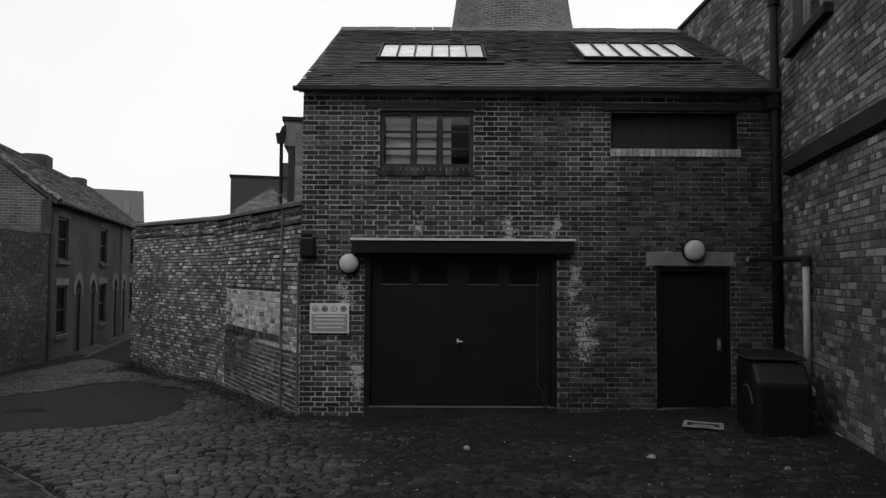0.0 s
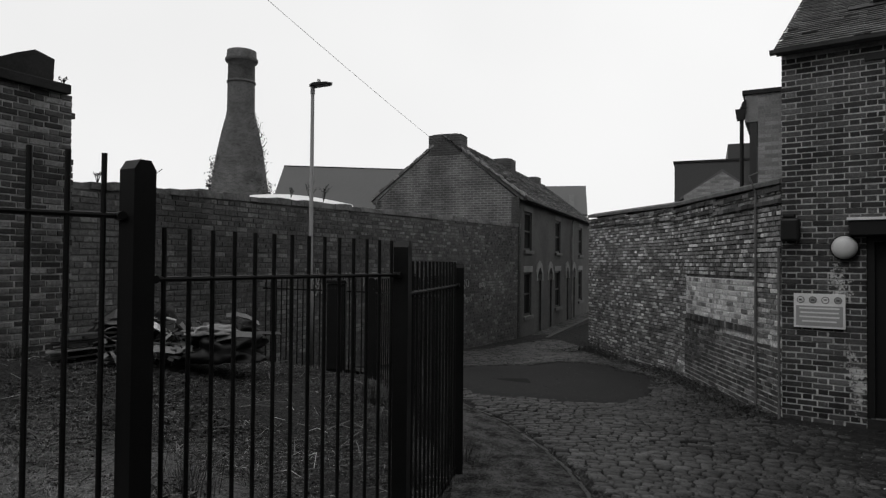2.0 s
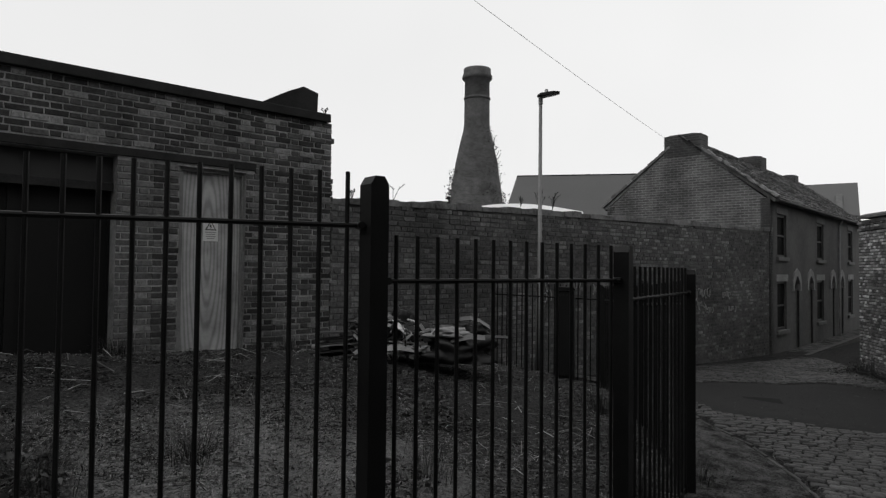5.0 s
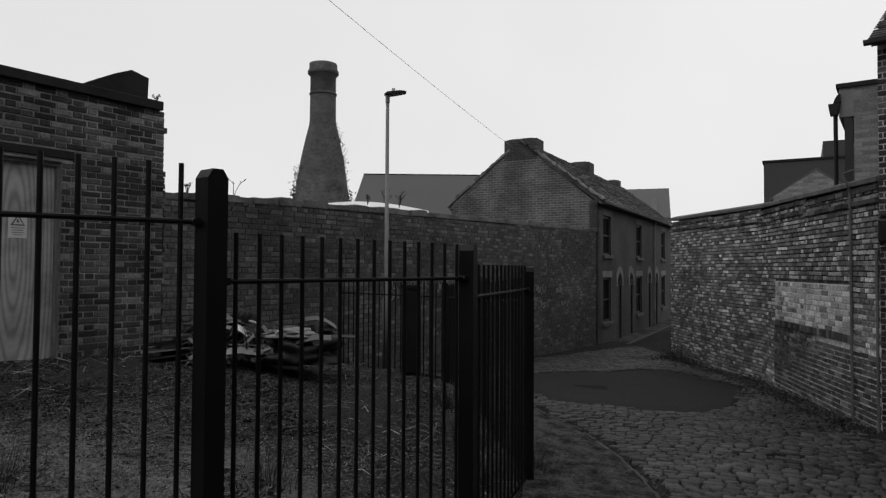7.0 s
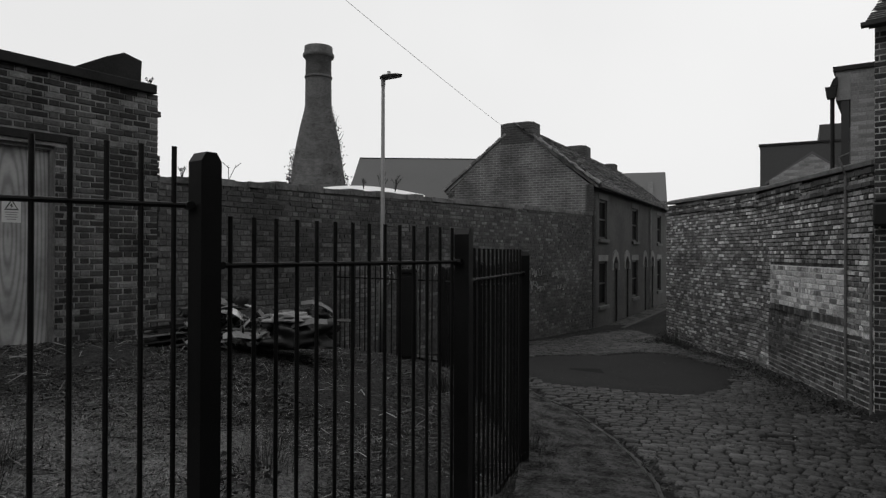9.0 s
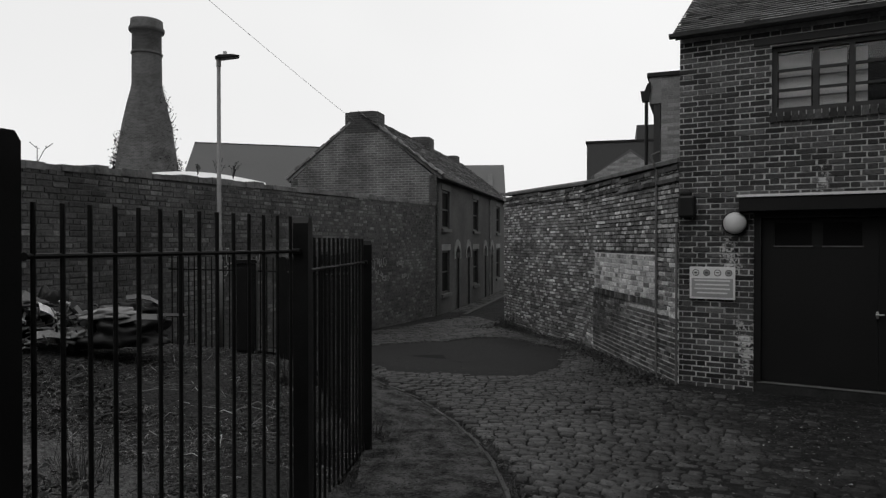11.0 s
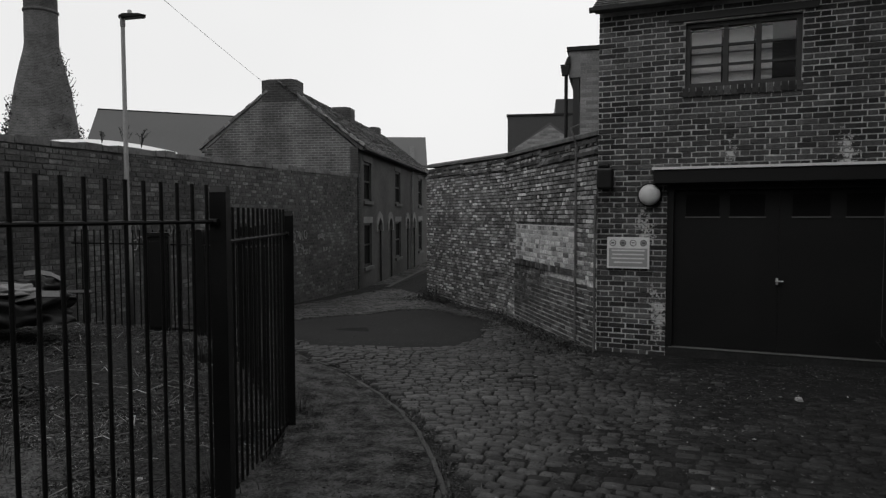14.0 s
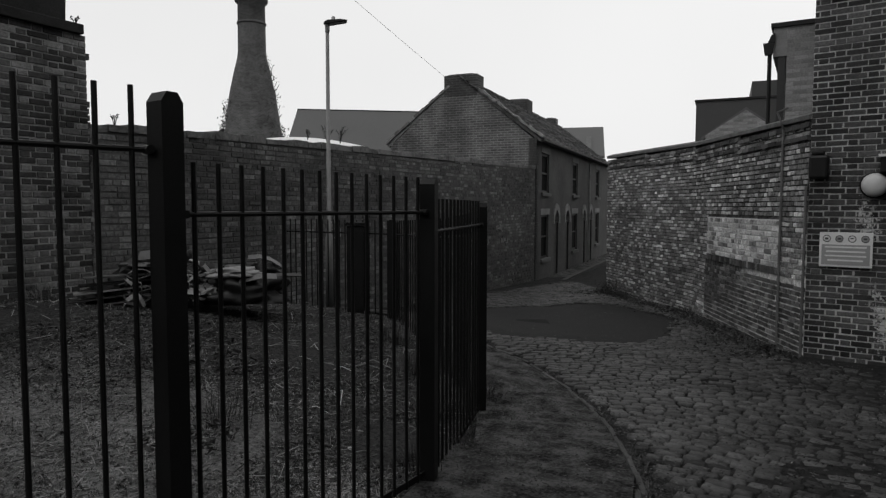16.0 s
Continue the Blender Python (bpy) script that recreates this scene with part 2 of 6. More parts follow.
BRICK_FAR = courses("pale_far_brick", 0.16, 0.3, 0.2, soot=0.8)
RENDER_FAR = surface("far_cladding", 0.035, 0.05, 0.7, 0.7, 20)
TILE = pieces("clay_roof_tile", (0.06, 0.08, 0.1, 0.125), 0.75, 60, 0.8, 0.7, bump=0.3, spec=0.4)
TILE_OLD = pieces("mossy_roof_tile", (0.1, 0.14, 0.2, 0.29), 0.9, 25, 1.5, 0.5, bump=0.6, speck=0.5, bloom_tone=0.25)
m_turf, nt_t, p_t = shader("trodden_turf")
pos_t = nt_t.nodes.new("ShaderNodeNewGeometry").outputs["Position"]
off_t = nt_t.nodes.new("ShaderNodeVectorMath")
off_t.operation = "SUBTRACT"
off_t.inputs[1].default_value = (-4.65, 1.6, 0.45)
nt_t.links.new(pos_t, off_t.inputs[0])
far_t = nt_t.nodes.new("ShaderNodeVectorMath")
far_t.operation = "LENGTH"
nt_t.links.new(off_t.outputs[0], far_t.inputs[0])
fine_t = noise_of(nt_t, 34, 6, 0.75, pos_t)
damp, dry = ramp(nt_t, [(0.36, 0.01), (0.66, 0.07)]), ramp(nt_t, [(0.34, 0.045), (0.66, 0.3)])
nt_t.links.new(fine_t, damp.inputs[0])
nt_t.links.new(fine_t, dry.inputs[0])
# bleached dry turf in the middle of the plot, damp black soil round it
reach = math_of(nt_t, "ADD", far_t.outputs["Value"], math_of(nt_t, "MULTIPLY", math_of(nt_t, "SUBTRACT", noise_of(nt_t, 1.1, 5, 0.65, pos_t), 0.5), 3.0))
cover = ramp(nt_t, [(0.0, 1.0), (1.0, 0.0)])
nt_t.links.new(math_of(nt_t, "MULTIPLY", math_of(nt_t, "SUBTRACT", reach, 0.8), 0.75, True), cover.inputs[0])
nt_t.links.new(blend(nt_t, "MIX", cover.outputs[0], damp.outputs[0], dry.outputs[0]), p_t.inputs["Base Color"])
p_t.inputs["Roughness"].default_value, p_t.inputs["Specular IOR Level"].default_value = 0.95, 0.1
bump_to(nt_t, p_t, fine_t, 1.0, 0.04)
TURF = m_turf
SLATE_FAR = surface("far_slate", 0.06, 0.085, 0.7, 0.5, 15)
BLACK_PAINT = surface("black_door_paint", 0.006, 0.01, 0.6, 2, 50, 0.06, 0.001, spec=0.22)
BLACK_STEEL = surface("black_railing_paint", 0.007, 0.013, 0.5, 4, 80, 0.15, 0.001, spec=0.17)
DARK_TIMBER = surface("dark_stained_timber", 0.012, 0.025, 0.6, 3, 50, 0.4, 0.002, stretch=(1, 1, 4))
# gutter colour lightened to grey for the sky it reflects
GUTTER_GREY = surface("sky_lit_gutter", 0.03, 0.07, 0.6, 4, 60, 0.2, 0.002, spec=0.3)
GUTTER = surface("black_cast_iron", 0.008, 0.018, 0.6, 4, 60, 0.2, 0.002, spec=0.2)
STONE = surface("worn_stone", 0.12, 0.26, 0.85, 4, 50, 0.5, 0.004)
STONE_DARK = surface("sooty_stone", 0.06, 0.14, 0.85, 4, 50, 0.5, 0.004)
COPING = surface("sooty_coping", 0.014, 0.04, 0.9, 3, 40, 0.5, 0.005, spec=0.15)
m_ply, nt_p, p_p = shader("weathered_plywood")
tc_p = nt_p.nodes.new("ShaderNodeTexCoord").outputs["Object"]
map_p = nt_p.nodes.new("ShaderNodeMapping")
map_p.inputs["Location"].default_value, map_p.inputs["Scale"].default_value = (-32.2, 0, -1.2), (4.5, 4.5, 0.62)
nt_p.links.new(tc_p, map_p.inputs[0])
wave_p = nt_p.nodes.new("ShaderNodeTexWave")
wave_p.wave_type, wave_p.rings_direction = "RINGS", "Y"
for key_p, value_p in (("Scale", 1.7), ("Distortion", 2.2), ("Detail", 3.0), ("Detail Scale", 1.2)):
    wave_p.inputs[key_p].default_value = value_p
nt_p.links.new(map_p.outputs[0], wave_p.inputs["Vector"])
grain_p = ramp(nt_p, [(0.0, 0.26), (0.5, 0.38), (1.0, 0.42)])
nt_p.links.new(wave_p.outputs["Fac"], grain_p.inputs[0])
dirt_p = ramp(nt_p, [(0.3, 0.55), (0.65, 1.1)])
nt_p.links.new(noise_of(nt_p, 2.5, 6, 0.7, tc_p), dirt_p.inputs[0])
nt_p.links.new(blend(nt_p, "MULTIPLY", 1.0, grain_p.outputs[0], dirt_p.outputs[0]), p_p.inputs["Base Color"])
p_p.inputs["Roughness"].default_value = 0.85
PLYWOOD = m_ply
CHROME = surface("worn_bright_metal", 0.5, 0.7, 0.35, 5, 40, 0.05, 0.001, metal=0.6)
MOSS = pieces("moss_and_silt", (0.012, 0.022, 0.035, 0.06), 0.9, 30, 1, 0.5, bump=0.1, spec=0.1)
WHITE_PVC = surface("dirty_white_plastic", 0.3, 0.5, 0.5, 5, 40, 0.1, 0.001)
OPAL = surface("opal_diffuser", 0.42, 0.55, 0.35, 6, 60, 0.05, 0.001)
SIGN_WHITE = surface("white_sign_enamel", 0.6, 0.72, 0.4, 4, 50, 0.03, 0.001)
SIGN_GREY = surface("grey_sign_print", 0.26, 0.31, 0.45, 4, 50, 0.03, 0.001)
SIGN_DARK = plain("dark_sign_print", 0.05, 0.5)
GALV = surface("galvanised_steel", 0.12, 0.2, 0.6, 6, 60, 0.1, 0.001, metal=0.2)
# pale diffuse colour stands in for the sky reflected in the skylights
SKY_GLASS = surface("sky_white_glass", 0.6, 0.8, 0.25, 1.5, 10, 0.05, 0.001)
BLIND = surface("pale_window_blind", 0.46, 0.58, 0.8, 3, 30, 0.05, 0.001)
# near-black colour for unlit rooms and dark glass, also for the gully cover
NEAR_BLACK = plain("near_black_fill", 0.006, 0.8, spec=0.1)
SOIL = surface("damp_soil_and_grit", 0.008, 0.036, 0.95, 1.3, 22, 1.0, 0.04, spec=0.1)
PAVING = surface("old_tarmac_pavement", 0.012, 0.12, 0.95, 5, 38, 1.0, 0.04, spec=0.1, edge=0.09)
TARMAC = surface("smooth_tarmac_repair", 0.018, 0.034, 0.9, 0.8, 90, 0.5, 0.004, spec=0.08)
SETT = pieces("worn_stone_sett", (0.034, 0.046, 0.06, 0.088), 0.65, 28, 0.6, 0.4, bump=0.7, depth=0.008, spec=0.28, mottle=0.5)
SETT_DIRTY = pieces("silted_stone_sett", (0.018, 0.024, 0.032, 0.05), 0.85, 24, 0.8, 0.5, bump=0.8, depth=0.008, spec=0.15, mottle=0.6)
KERB = pieces("stone_kerb", (0.045, 0.06, 0.08), 0.8, 45, 2, 0.6)
GRASS = pieces("dry_trodden_grass", (0.04, 0.08, 0.15, 0.25, 0.36, 0.5), 0.85, 30, 0.9, 0.42, bump=0.1)
LEAF_LITTER = pieces("dead_leaf_litter", (0.02, 0.03, 0.042, 0.058, 0.08, 0.15), 0.85, 30, 0.9, 0.5, bump=0.1, spec=0.2)
TUFT = pieces("rank_grass", (0.02, 0.035, 0.06, 0.13), 0.8, 30, 1.5, 0.4, bump=0.1)
WEED = pieces("dark_weed_leaf", (0.012, 0.02, 0.03, 0.045), 0.7, 30, 2, 0.6, bump=0.1)
LITTER = surface("pale_litter", 0.16, 0.4, 0.7, 8, 60, 0.2, 0.002)
BLACK_PLASTIC = surface("black_plastic", 0.005, 0.01, 0.5, 5, 40, 0.1, 0.002, spec=0.28)
GREY_PLASTIC = surface("scuffed_grey_plastic", 0.02, 0.09, 0.4, 6, 40, 0.1, 0.002)
WHITE_SHEET = surface("white_roof_sheet", 0.55, 0.75, 0.5, 1.5, 20, 0.2, 0.003)
CHALK = plain("pale_spray_paint", 0.34, 0.8)

m_glass, nt_g, p_g = shader("window_glass")
p_g.inputs["Base Color"].default_value = grey(0.9)
p_g.inputs["Roughness"].default_value = 0.03
p_g.inputs["Transmission Weight"].default_value = 1.0
p_g.inputs["IOR"].default_value = 1.45
GLASS = m_glass


# ---- mesh tools ----
class Shape:
    """Collects faces for one mesh."""

    def __init__(self):
        self.v, self.f = [], []

    def add(self, verts, faces, m=None):
        k = len(self.v)
        self.v += [tuple(m @ Vector(p)) for p in verts] if m is not None else [tuple(p) for p in verts]
        self.f += [tuple(k + i for i in q) for q in faces]
        return self

    def box(self, x0, x1, y0, y1, z0, z1, m=None):
        return self.add([(x, y, z) for z in (z0, z1) for y in (y0, y1) for x in (x0, x1)],
                        [(0, 2, 3, 1), (4, 5, 7, 6), (0, 1, 5, 4), (1, 3, 7, 5), (3, 2, 6, 7), (2, 0, 4, 6)], m)

    def prism(self, outline, y0, y1, m=None):
        """An outline in x and z, drawn out from y0 to y1."""
        n = len(outline)
        verts = [(x, y0, z) for x, z in outline] + [(x, y1, z) for x, z in outline]
        faces = [tuple(range(n)), tuple(range(2 * n - 1, n - 1, -1))] + [(i, i + n, (i + 1) % n + n, (i + 1) % n) for i in range(n)]
        return self.add(verts, faces, m)

    def lathe(self, profile, n=16, m=None, caps=True):
        """A profile of (radius, height) turned round z."""
        verts = [(r * math.cos(2 * math.pi * i / n), r * math.sin(2 * math.pi * i / n), z) for r, z in profile for i in range(n)]
        faces = [(k * n + i, k * n + (i + 1) % n, (k + 1) * n + (i + 1) % n, (k + 1) * n + i) for k in range(len(profile) - 1) for i in range(n)]
        if caps:
            faces += [tuple(range(n - 1, -1, -1)), tuple((len(profile) - 1) * n + i for i in range(n))]
        return self.add(verts, faces, m)

    def rod(self, a, b, r, n=8, r2=None):
        a, b = Vector(a), Vector(b)
        m = Matrix.Translation(a) @ (b - a).to_track_quat("Z", "Y").to_matrix().to_4x4()
        return self.lathe([(r, 0), (r if r2 is None else r2, (b - a).length)], n, m)

    def tube(self, points, r, n=6):
        for a, b in zip(points, points[1:]):
            self.rod(a, b, r, n)
        return self

    def mesh(self, name, smooth=False):
        me = bpy.data.meshes.new(name)
        me.from_pydata(self.v, [], self.f)
        me.validate()
        if smooth:
            me.polygons.foreach_set("use_smooth", [True] * len(me.polygons))
        return me


def part(name, shape, material, parent=None, label="", m=None, bevel=0.0, smooth=False, kind=""):
    """One mesh object under a thing or a part."""
    me = shape.mesh(name, smooth)
    me.materials.append(material)
    ob = new(name, me)
    if parent is not None:
        ob.parent = parent
    if m is not None:
        ob.matrix_basis = m
    if bevel:
        b = ob.modifiers.new("bevel", "BEVEL")
        b.width, b.segments, b.limit_method = bevel, 2, "ANGLE"
    return tagged(ob, label, kind=kind)


def thing(name, m, label, category, group="", kind=""):
    ob = new(name)
    ob.empty_display_size = 0.2
    ob.matrix_basis = m
    return tagged(ob, label, category, group, kind)


def along(a, b, z=0.0):
    """A frame at a whose x runs to b; what faces the lane lies at negative y."""
    return pose(a[0], a[1], z, 0, 0, math.degrees(math.atan2(b[1] - a[1], b[0] - a[0])))


def step(a, b, v):
    t = min(1.0, max(0.0, (v - a) / (b - a)))
    return t * t * (3 - 2 * t)


FALL = ((-40, 0.3), (0, 0.24), (2.7, 0.2), (4.1, 0.09), (6.0, -0.05), (8.35, -0.13), (17, -0.4), (21, -0.5), (40, -0.95), (400, -1.5))


def ground(x, y):
    """The height of the ground: the lane falls away, the waste ground rises to the substation."""
    s = -0.6 * x + 0.8 * y
    z = float(np.interp(s, [p[0] for p in FALL], [p[1] for p in FALL]))
    return z + 0.84 * step(-3.3, -8.0, x) * (1 - step(2.5, 10.5, y))


def panels(shape, x0, x1, z0, z1, y0, y1, holes):
    """A wall or frame with openings that go through it, as one closed mesh."""
    xs = sorted({x0, x1, *[min(max(v, x0), x1) for h in holes for v in h[:2]]})
    zs = sorted({z0, z1, *[min(max(v, z0), z1) for h in holes for v in h[2:4]]})
    index = {}

    def corner(i, k, y):
        if (i, k, y) not in index:
            index[i, k, y] = len(shape.v)
            shape.v.append((xs[i], y, zs[k]))
        return index[i, k, y]

    def solid(i, k):
        if not (0 <= i < len(xs) - 1 and 0 <= k < len(zs) - 1):
            return False
        x, z = (xs[i] + xs[i + 1]) / 2, (zs[k] + zs[k + 1]) / 2
        return not any(h[0] < x < h[1] and h[2] < z < h[3] for h in holes)

    for i in range(len(xs) - 1):
        for k in range(len(zs) - 1):
            if not solid(i, k):
                continue
            shape.f.append((corner(i, k, y0), corner(i + 1, k, y0), corner(i + 1, k + 1, y0), corner(i, k + 1, y0)))
            shape.f.append((corner(i, k, y1), corner(i, k + 1, y1), corner(i + 1, k + 1, y1), corner(i + 1, k, y1)))
            for di, dk, (p, q), (r, s) in ((-1, 0, (i, k), (i, k + 1)), (1, 0, (i + 1, k + 1), (i + 1, k)), (0, -1, (i + 1, k), (i, k)), (0, 1, (i, k + 1), (i + 1, k + 1))):
                if not solid(i + di, k + dk):
                    shape.f.append((corner(p, q, y0), corner(r, s, y0), corner(r, s, y1), corner(p, q, y1)))
    return shape


BRICKS = []  # fields of bricks, laid at the end of the file


def brick_field(parent, m, x0, x1, z0, z1, holes, material, near, bond="flemish", course=0.08, proud=0.008, count=300, top=None, rough=0.003, joint=0.013):
    BRICKS.append((parent, m, x0, x1, z0, z1, holes, material, near, bond, course, proud, count, top, rough, joint))


# ---- ground ----
def axis(lo, hi, fine_lo, fine_hi, d):
    far = [fine_lo - 1.6 ** k for k in range(1, 13)][::-1] + list(np.arange(fine_lo, fine_hi, d)) + [fine_hi + 1.6 ** k for k in range(0, 13)]
    return [v for v in far if lo <= v <= hi]


gx, gy = axis(-400, 400, -13, 6, 0.16), axis(-400, 400, -4, 19, 0.16)
sheet = Shape()
for y in gy:
    for x in gx:
        bumpy = 0.03 * noise.noise((x * 1.3, y * 1.3, 0)) + 0.016 * noise.noise((x * 4, y * 4, 3)) if -13 < x < 6 and -4 < y < 19 else 0
        wild = step(-3.2, -3.6, x) * (1 - step(3.0, 8.5, y + 0.9 * (x + 3.5)))
        sheet.v.append((x, y, ground(x, y) - 0.007 - 0.006 * step(-2.8, -1.2, x) * (1 - step(9.0, 9.6, y)) + bumpy * (0.25 + 1.2 * wild)))
nx = len(gx)
for j in range(len(gy) - 1):
    for i in range(nx - 1):
        k = j * nx + i
        sheet.f.append((k, k + 1, k + nx + 1, k + nx))
tagged(part("ground", sheet, SOIL, smooth=True), "damp dark soil and grit under grass and setts", "ground", kind="structure")

KERB_LINE = [(-12.6, 14.4), (-10.2, 11.2), (-7.6, 8.65), (-6.1, 7.4), (-5.18, 6.78), (-4.26, 6.36), (-3.62, 5.87), (-3.16, 5.42), (-2.69, 4.84), (-2.24, 4.14), (-1.99, 3.7), (-1.6, 2.6), (-1.22, 1.2), (-1.1, -0.6), (-1.1, -4)]


def run(line, d):
    """Points along a line at even steps, each with its direction."""
    out, left = [], 0.0
    for a, b in zip(line, line[1:]):
        a, b = Vector((*a, 0)), Vector((*b, 0))
        u, n = (b - a).normalized(), (b - a).length
        while left < n:
            out.append((a + u * left, u))
            left += d
        left -= n
    return out


FENCE = [(-3.35, -2.1), (-3.23, -0.43), (-2.843, 1.24), (-2.979, 2.931), (-3.69, 4.52), (-5.15, 5.75), (-6.78, 6.92), (-9.05, 6.75)]


def in_waste(x, y):
    """Inside the railings."""
    if x > -2.95 or x < -8.6 - 0.13 * (y - 3.6) or y > 7.0:
        return False
    if y < 2.93:
        return x < -3.05
    if y < 4.52:
        return x < -2.98 - (y - 2.93) * 0.447 - 0.1
    return x < -3.69 - (y - 4.52) * 1.19 - 0.1


# pavement between the kerb and the fence
walkway = Shape()
outer = [p for p, u in run(KERB_LINE[2:], 0.2)]
for i, p in enumerate(outer):
    u = (outer[min(i + 1, len(outer) - 1)] - outer[max(i - 1, 0)]).normalized()
    side = Vector((u.y, -u.x, 0))
    for k in range(9):
        q = p + side * (0.03 + 0.2 * k)
        walkway.v.append((q.x, q.y, ground(q.x, q.y) + 0.045 + 0.008 * noise.noise((q.x * 3, q.y * 3, 1)) - (0.07 if k == 8 else 0)))
for i in range(len(outer) - 1):
    for k in range(8):
        a = i * 9 + k
        if not any(in_waste(walkway.v[q][0], walkway.v[q][1]) for q in (a, a + 9, a + 10, a + 1)):
            walkway.f.append((a, a + 9, a + 10, a + 1))
tagged(part("pavement", walkway, PAVING, smooth=True), "worn dark tarmac pavement beside the railings", "pavement", kind="structure")

turf = Shape()
turf.v = [(x, y, z + 0.008) for x, y, z in sheet.v]
turf.f = [q for q in sheet.f if all(in_waste(turf.v[i][0], turf.v[i][1]) for i in q)]
used = sorted({i for q in turf.f for i in q})
back = {i: k for k, i in enumerate(used)}
turf.v, turf.f = [turf.v[i] for i in used], [tuple(back[i] for i in q) for q in turf.f]
tagged(part("turf", turf, TURF, smooth=True), "thin trodden turf inside the railings", "turf", kind="structure")

# ---- the workshop with the garage door ----
F = pose(0, 9, 0)
workshop = thing("workshop", F, "two-storey sooty brick workshop with tiled roof and skylights", "building")
WIN, DARK, GAR, DOOR = (-0.85, 0.46, 3.34, 4.15), (2.37, 4.15, 3.62, 4.13), (-1.04, 1.62, -0.2, 2.14), (2.99, 4.02, -0.2, 1.98)
HOLES = [WIN, DARK, GAR, DOOR]
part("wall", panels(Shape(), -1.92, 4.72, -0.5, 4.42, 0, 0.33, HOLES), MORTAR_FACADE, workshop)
part("side_wall", Shape().box(-1.92, -1.6, 0.33, 7.3, -0.5, 4.42).prism([(-1.92, 4.42), (-1.6, 4.42), (-1.6, 4.43), (-1.92, 4.43)], 0.33, 7.3), MORTAR_RIGHT, workshop)
part("gable", Shape().add([(-1.9, 0.0, 4.42), (-1.9, 7.6, 4.42), (-1.9, 3.7, 6.6), (-1.62, 0.0, 4.42), (-1.62, 7.6, 4.42), (-1.62, 3.7, 6.6)], [(0, 2, 1), (3, 4, 5), (0, 3, 5, 2), (2, 5, 4, 1), (1, 4, 3, 0)]), MORTAR_RIGHT, workshop)
part("back_wall", Shape().box(-1.92, 4.72, 7.3, 7.6, -0.5, 4.42), MORTAR_RIGHT, workshop)
part("upper_floor", Shape().box(-1.6, 4.7, 0.34, 7.3, 2.6, 2.75), NEAR_BLACK, workshop)
brick_field(workshop, Matrix.Identity(4), -1.92, 4.72, -0.24, 4.4, HOLES + [(2.85, 4.07, 1.98, 2.18)], BRICK_FACADE, (-0.4, 1.0), "flemish", 0.0695, rough=0.004, joint=0.0115)
ALONG = pose(0, 0, 0, 0, 0, 90) @ Matrix.Diagonal((1, -1, 1, 1))
roof = part("roof", Shape().prism([(-0.14, 4.42), (3.7, 6.66), (7.54, 4.42), (7.5, 4.36), (3.7, 6.58), (-0.1, 4.36)], -1.96, 4.86, ALONG), TILE, workshop)
SLOPE = math.atan2(6.66 - 4.42, 3.84)
ROOF = pose(-1.98, -0.17, 4.42, math.degrees(SLOPE), 0, 0)  # x along the eaves, y up the slope
part("gutter", Shape().prism([(-0.045, 0.03), (-0.035, -0.01), (0, -0.03), (0.035, -0.01), (0.045, 0.03), (0.03, 0.03), (0, -0.015), (-0.03, 0.03)], -2.02, 4.66, pose(0, -0.19, 4.385) @ ALONG), GUTTER_GREY, workshop)
part("timber_lintel", Shape().box(-1.05, 0.62, -0.03, 0.1, 4.17, 4.26), DARK_TIMBER, workshop, bevel=0.006)
part("timber_lintel", Shape().box(2.25, 4.66, -0.05, 0.1, 4.15, 4.24), DARK_TIMBER, workshop, bevel=0.006)


def skylight(x0, x1, y0, y1, panes):
    sky = part("skylight", Shape().box(x0 - 0.035, x1 + 0.035, y0 - 0.05, y0, 0.0, 0.1).box(x0 - 0.035, x1 + 0.035, y1, y1 + 0.05, 0.0, 0.1).box(x0 - 0.035, x0, y0, y1, 0.0, 0.1).box(x1, x1 + 0.035, y0, y1, 0.0, 0.1), GUTTER, workshop, "glazed skylight with dark bars", ROOF)
    part("flashing", Shape().box(x0 - 0.3, x1 + 0.3, y0 - 0.2, y0 - 0.055, 0.03, 0.05), GUTTER, sky)
    w = (x1 - x0) / panes
    for i in range(panes):
        # panes carry the bright sky reflection as their own pale colour
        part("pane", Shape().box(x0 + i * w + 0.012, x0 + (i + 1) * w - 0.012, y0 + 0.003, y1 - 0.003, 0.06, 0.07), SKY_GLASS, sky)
        if i:
            part("glazing_bar", Shape().box(x0 + i * w - 0.012, x0 + i * w + 0.012, y0, y1, 0.05, 0.1), GUTTER, sky)


skylight(1.0, 2.66, 1.53, 2.59, 6)
skylight(4.27, 6.07, 1.65, 2.81, 6)


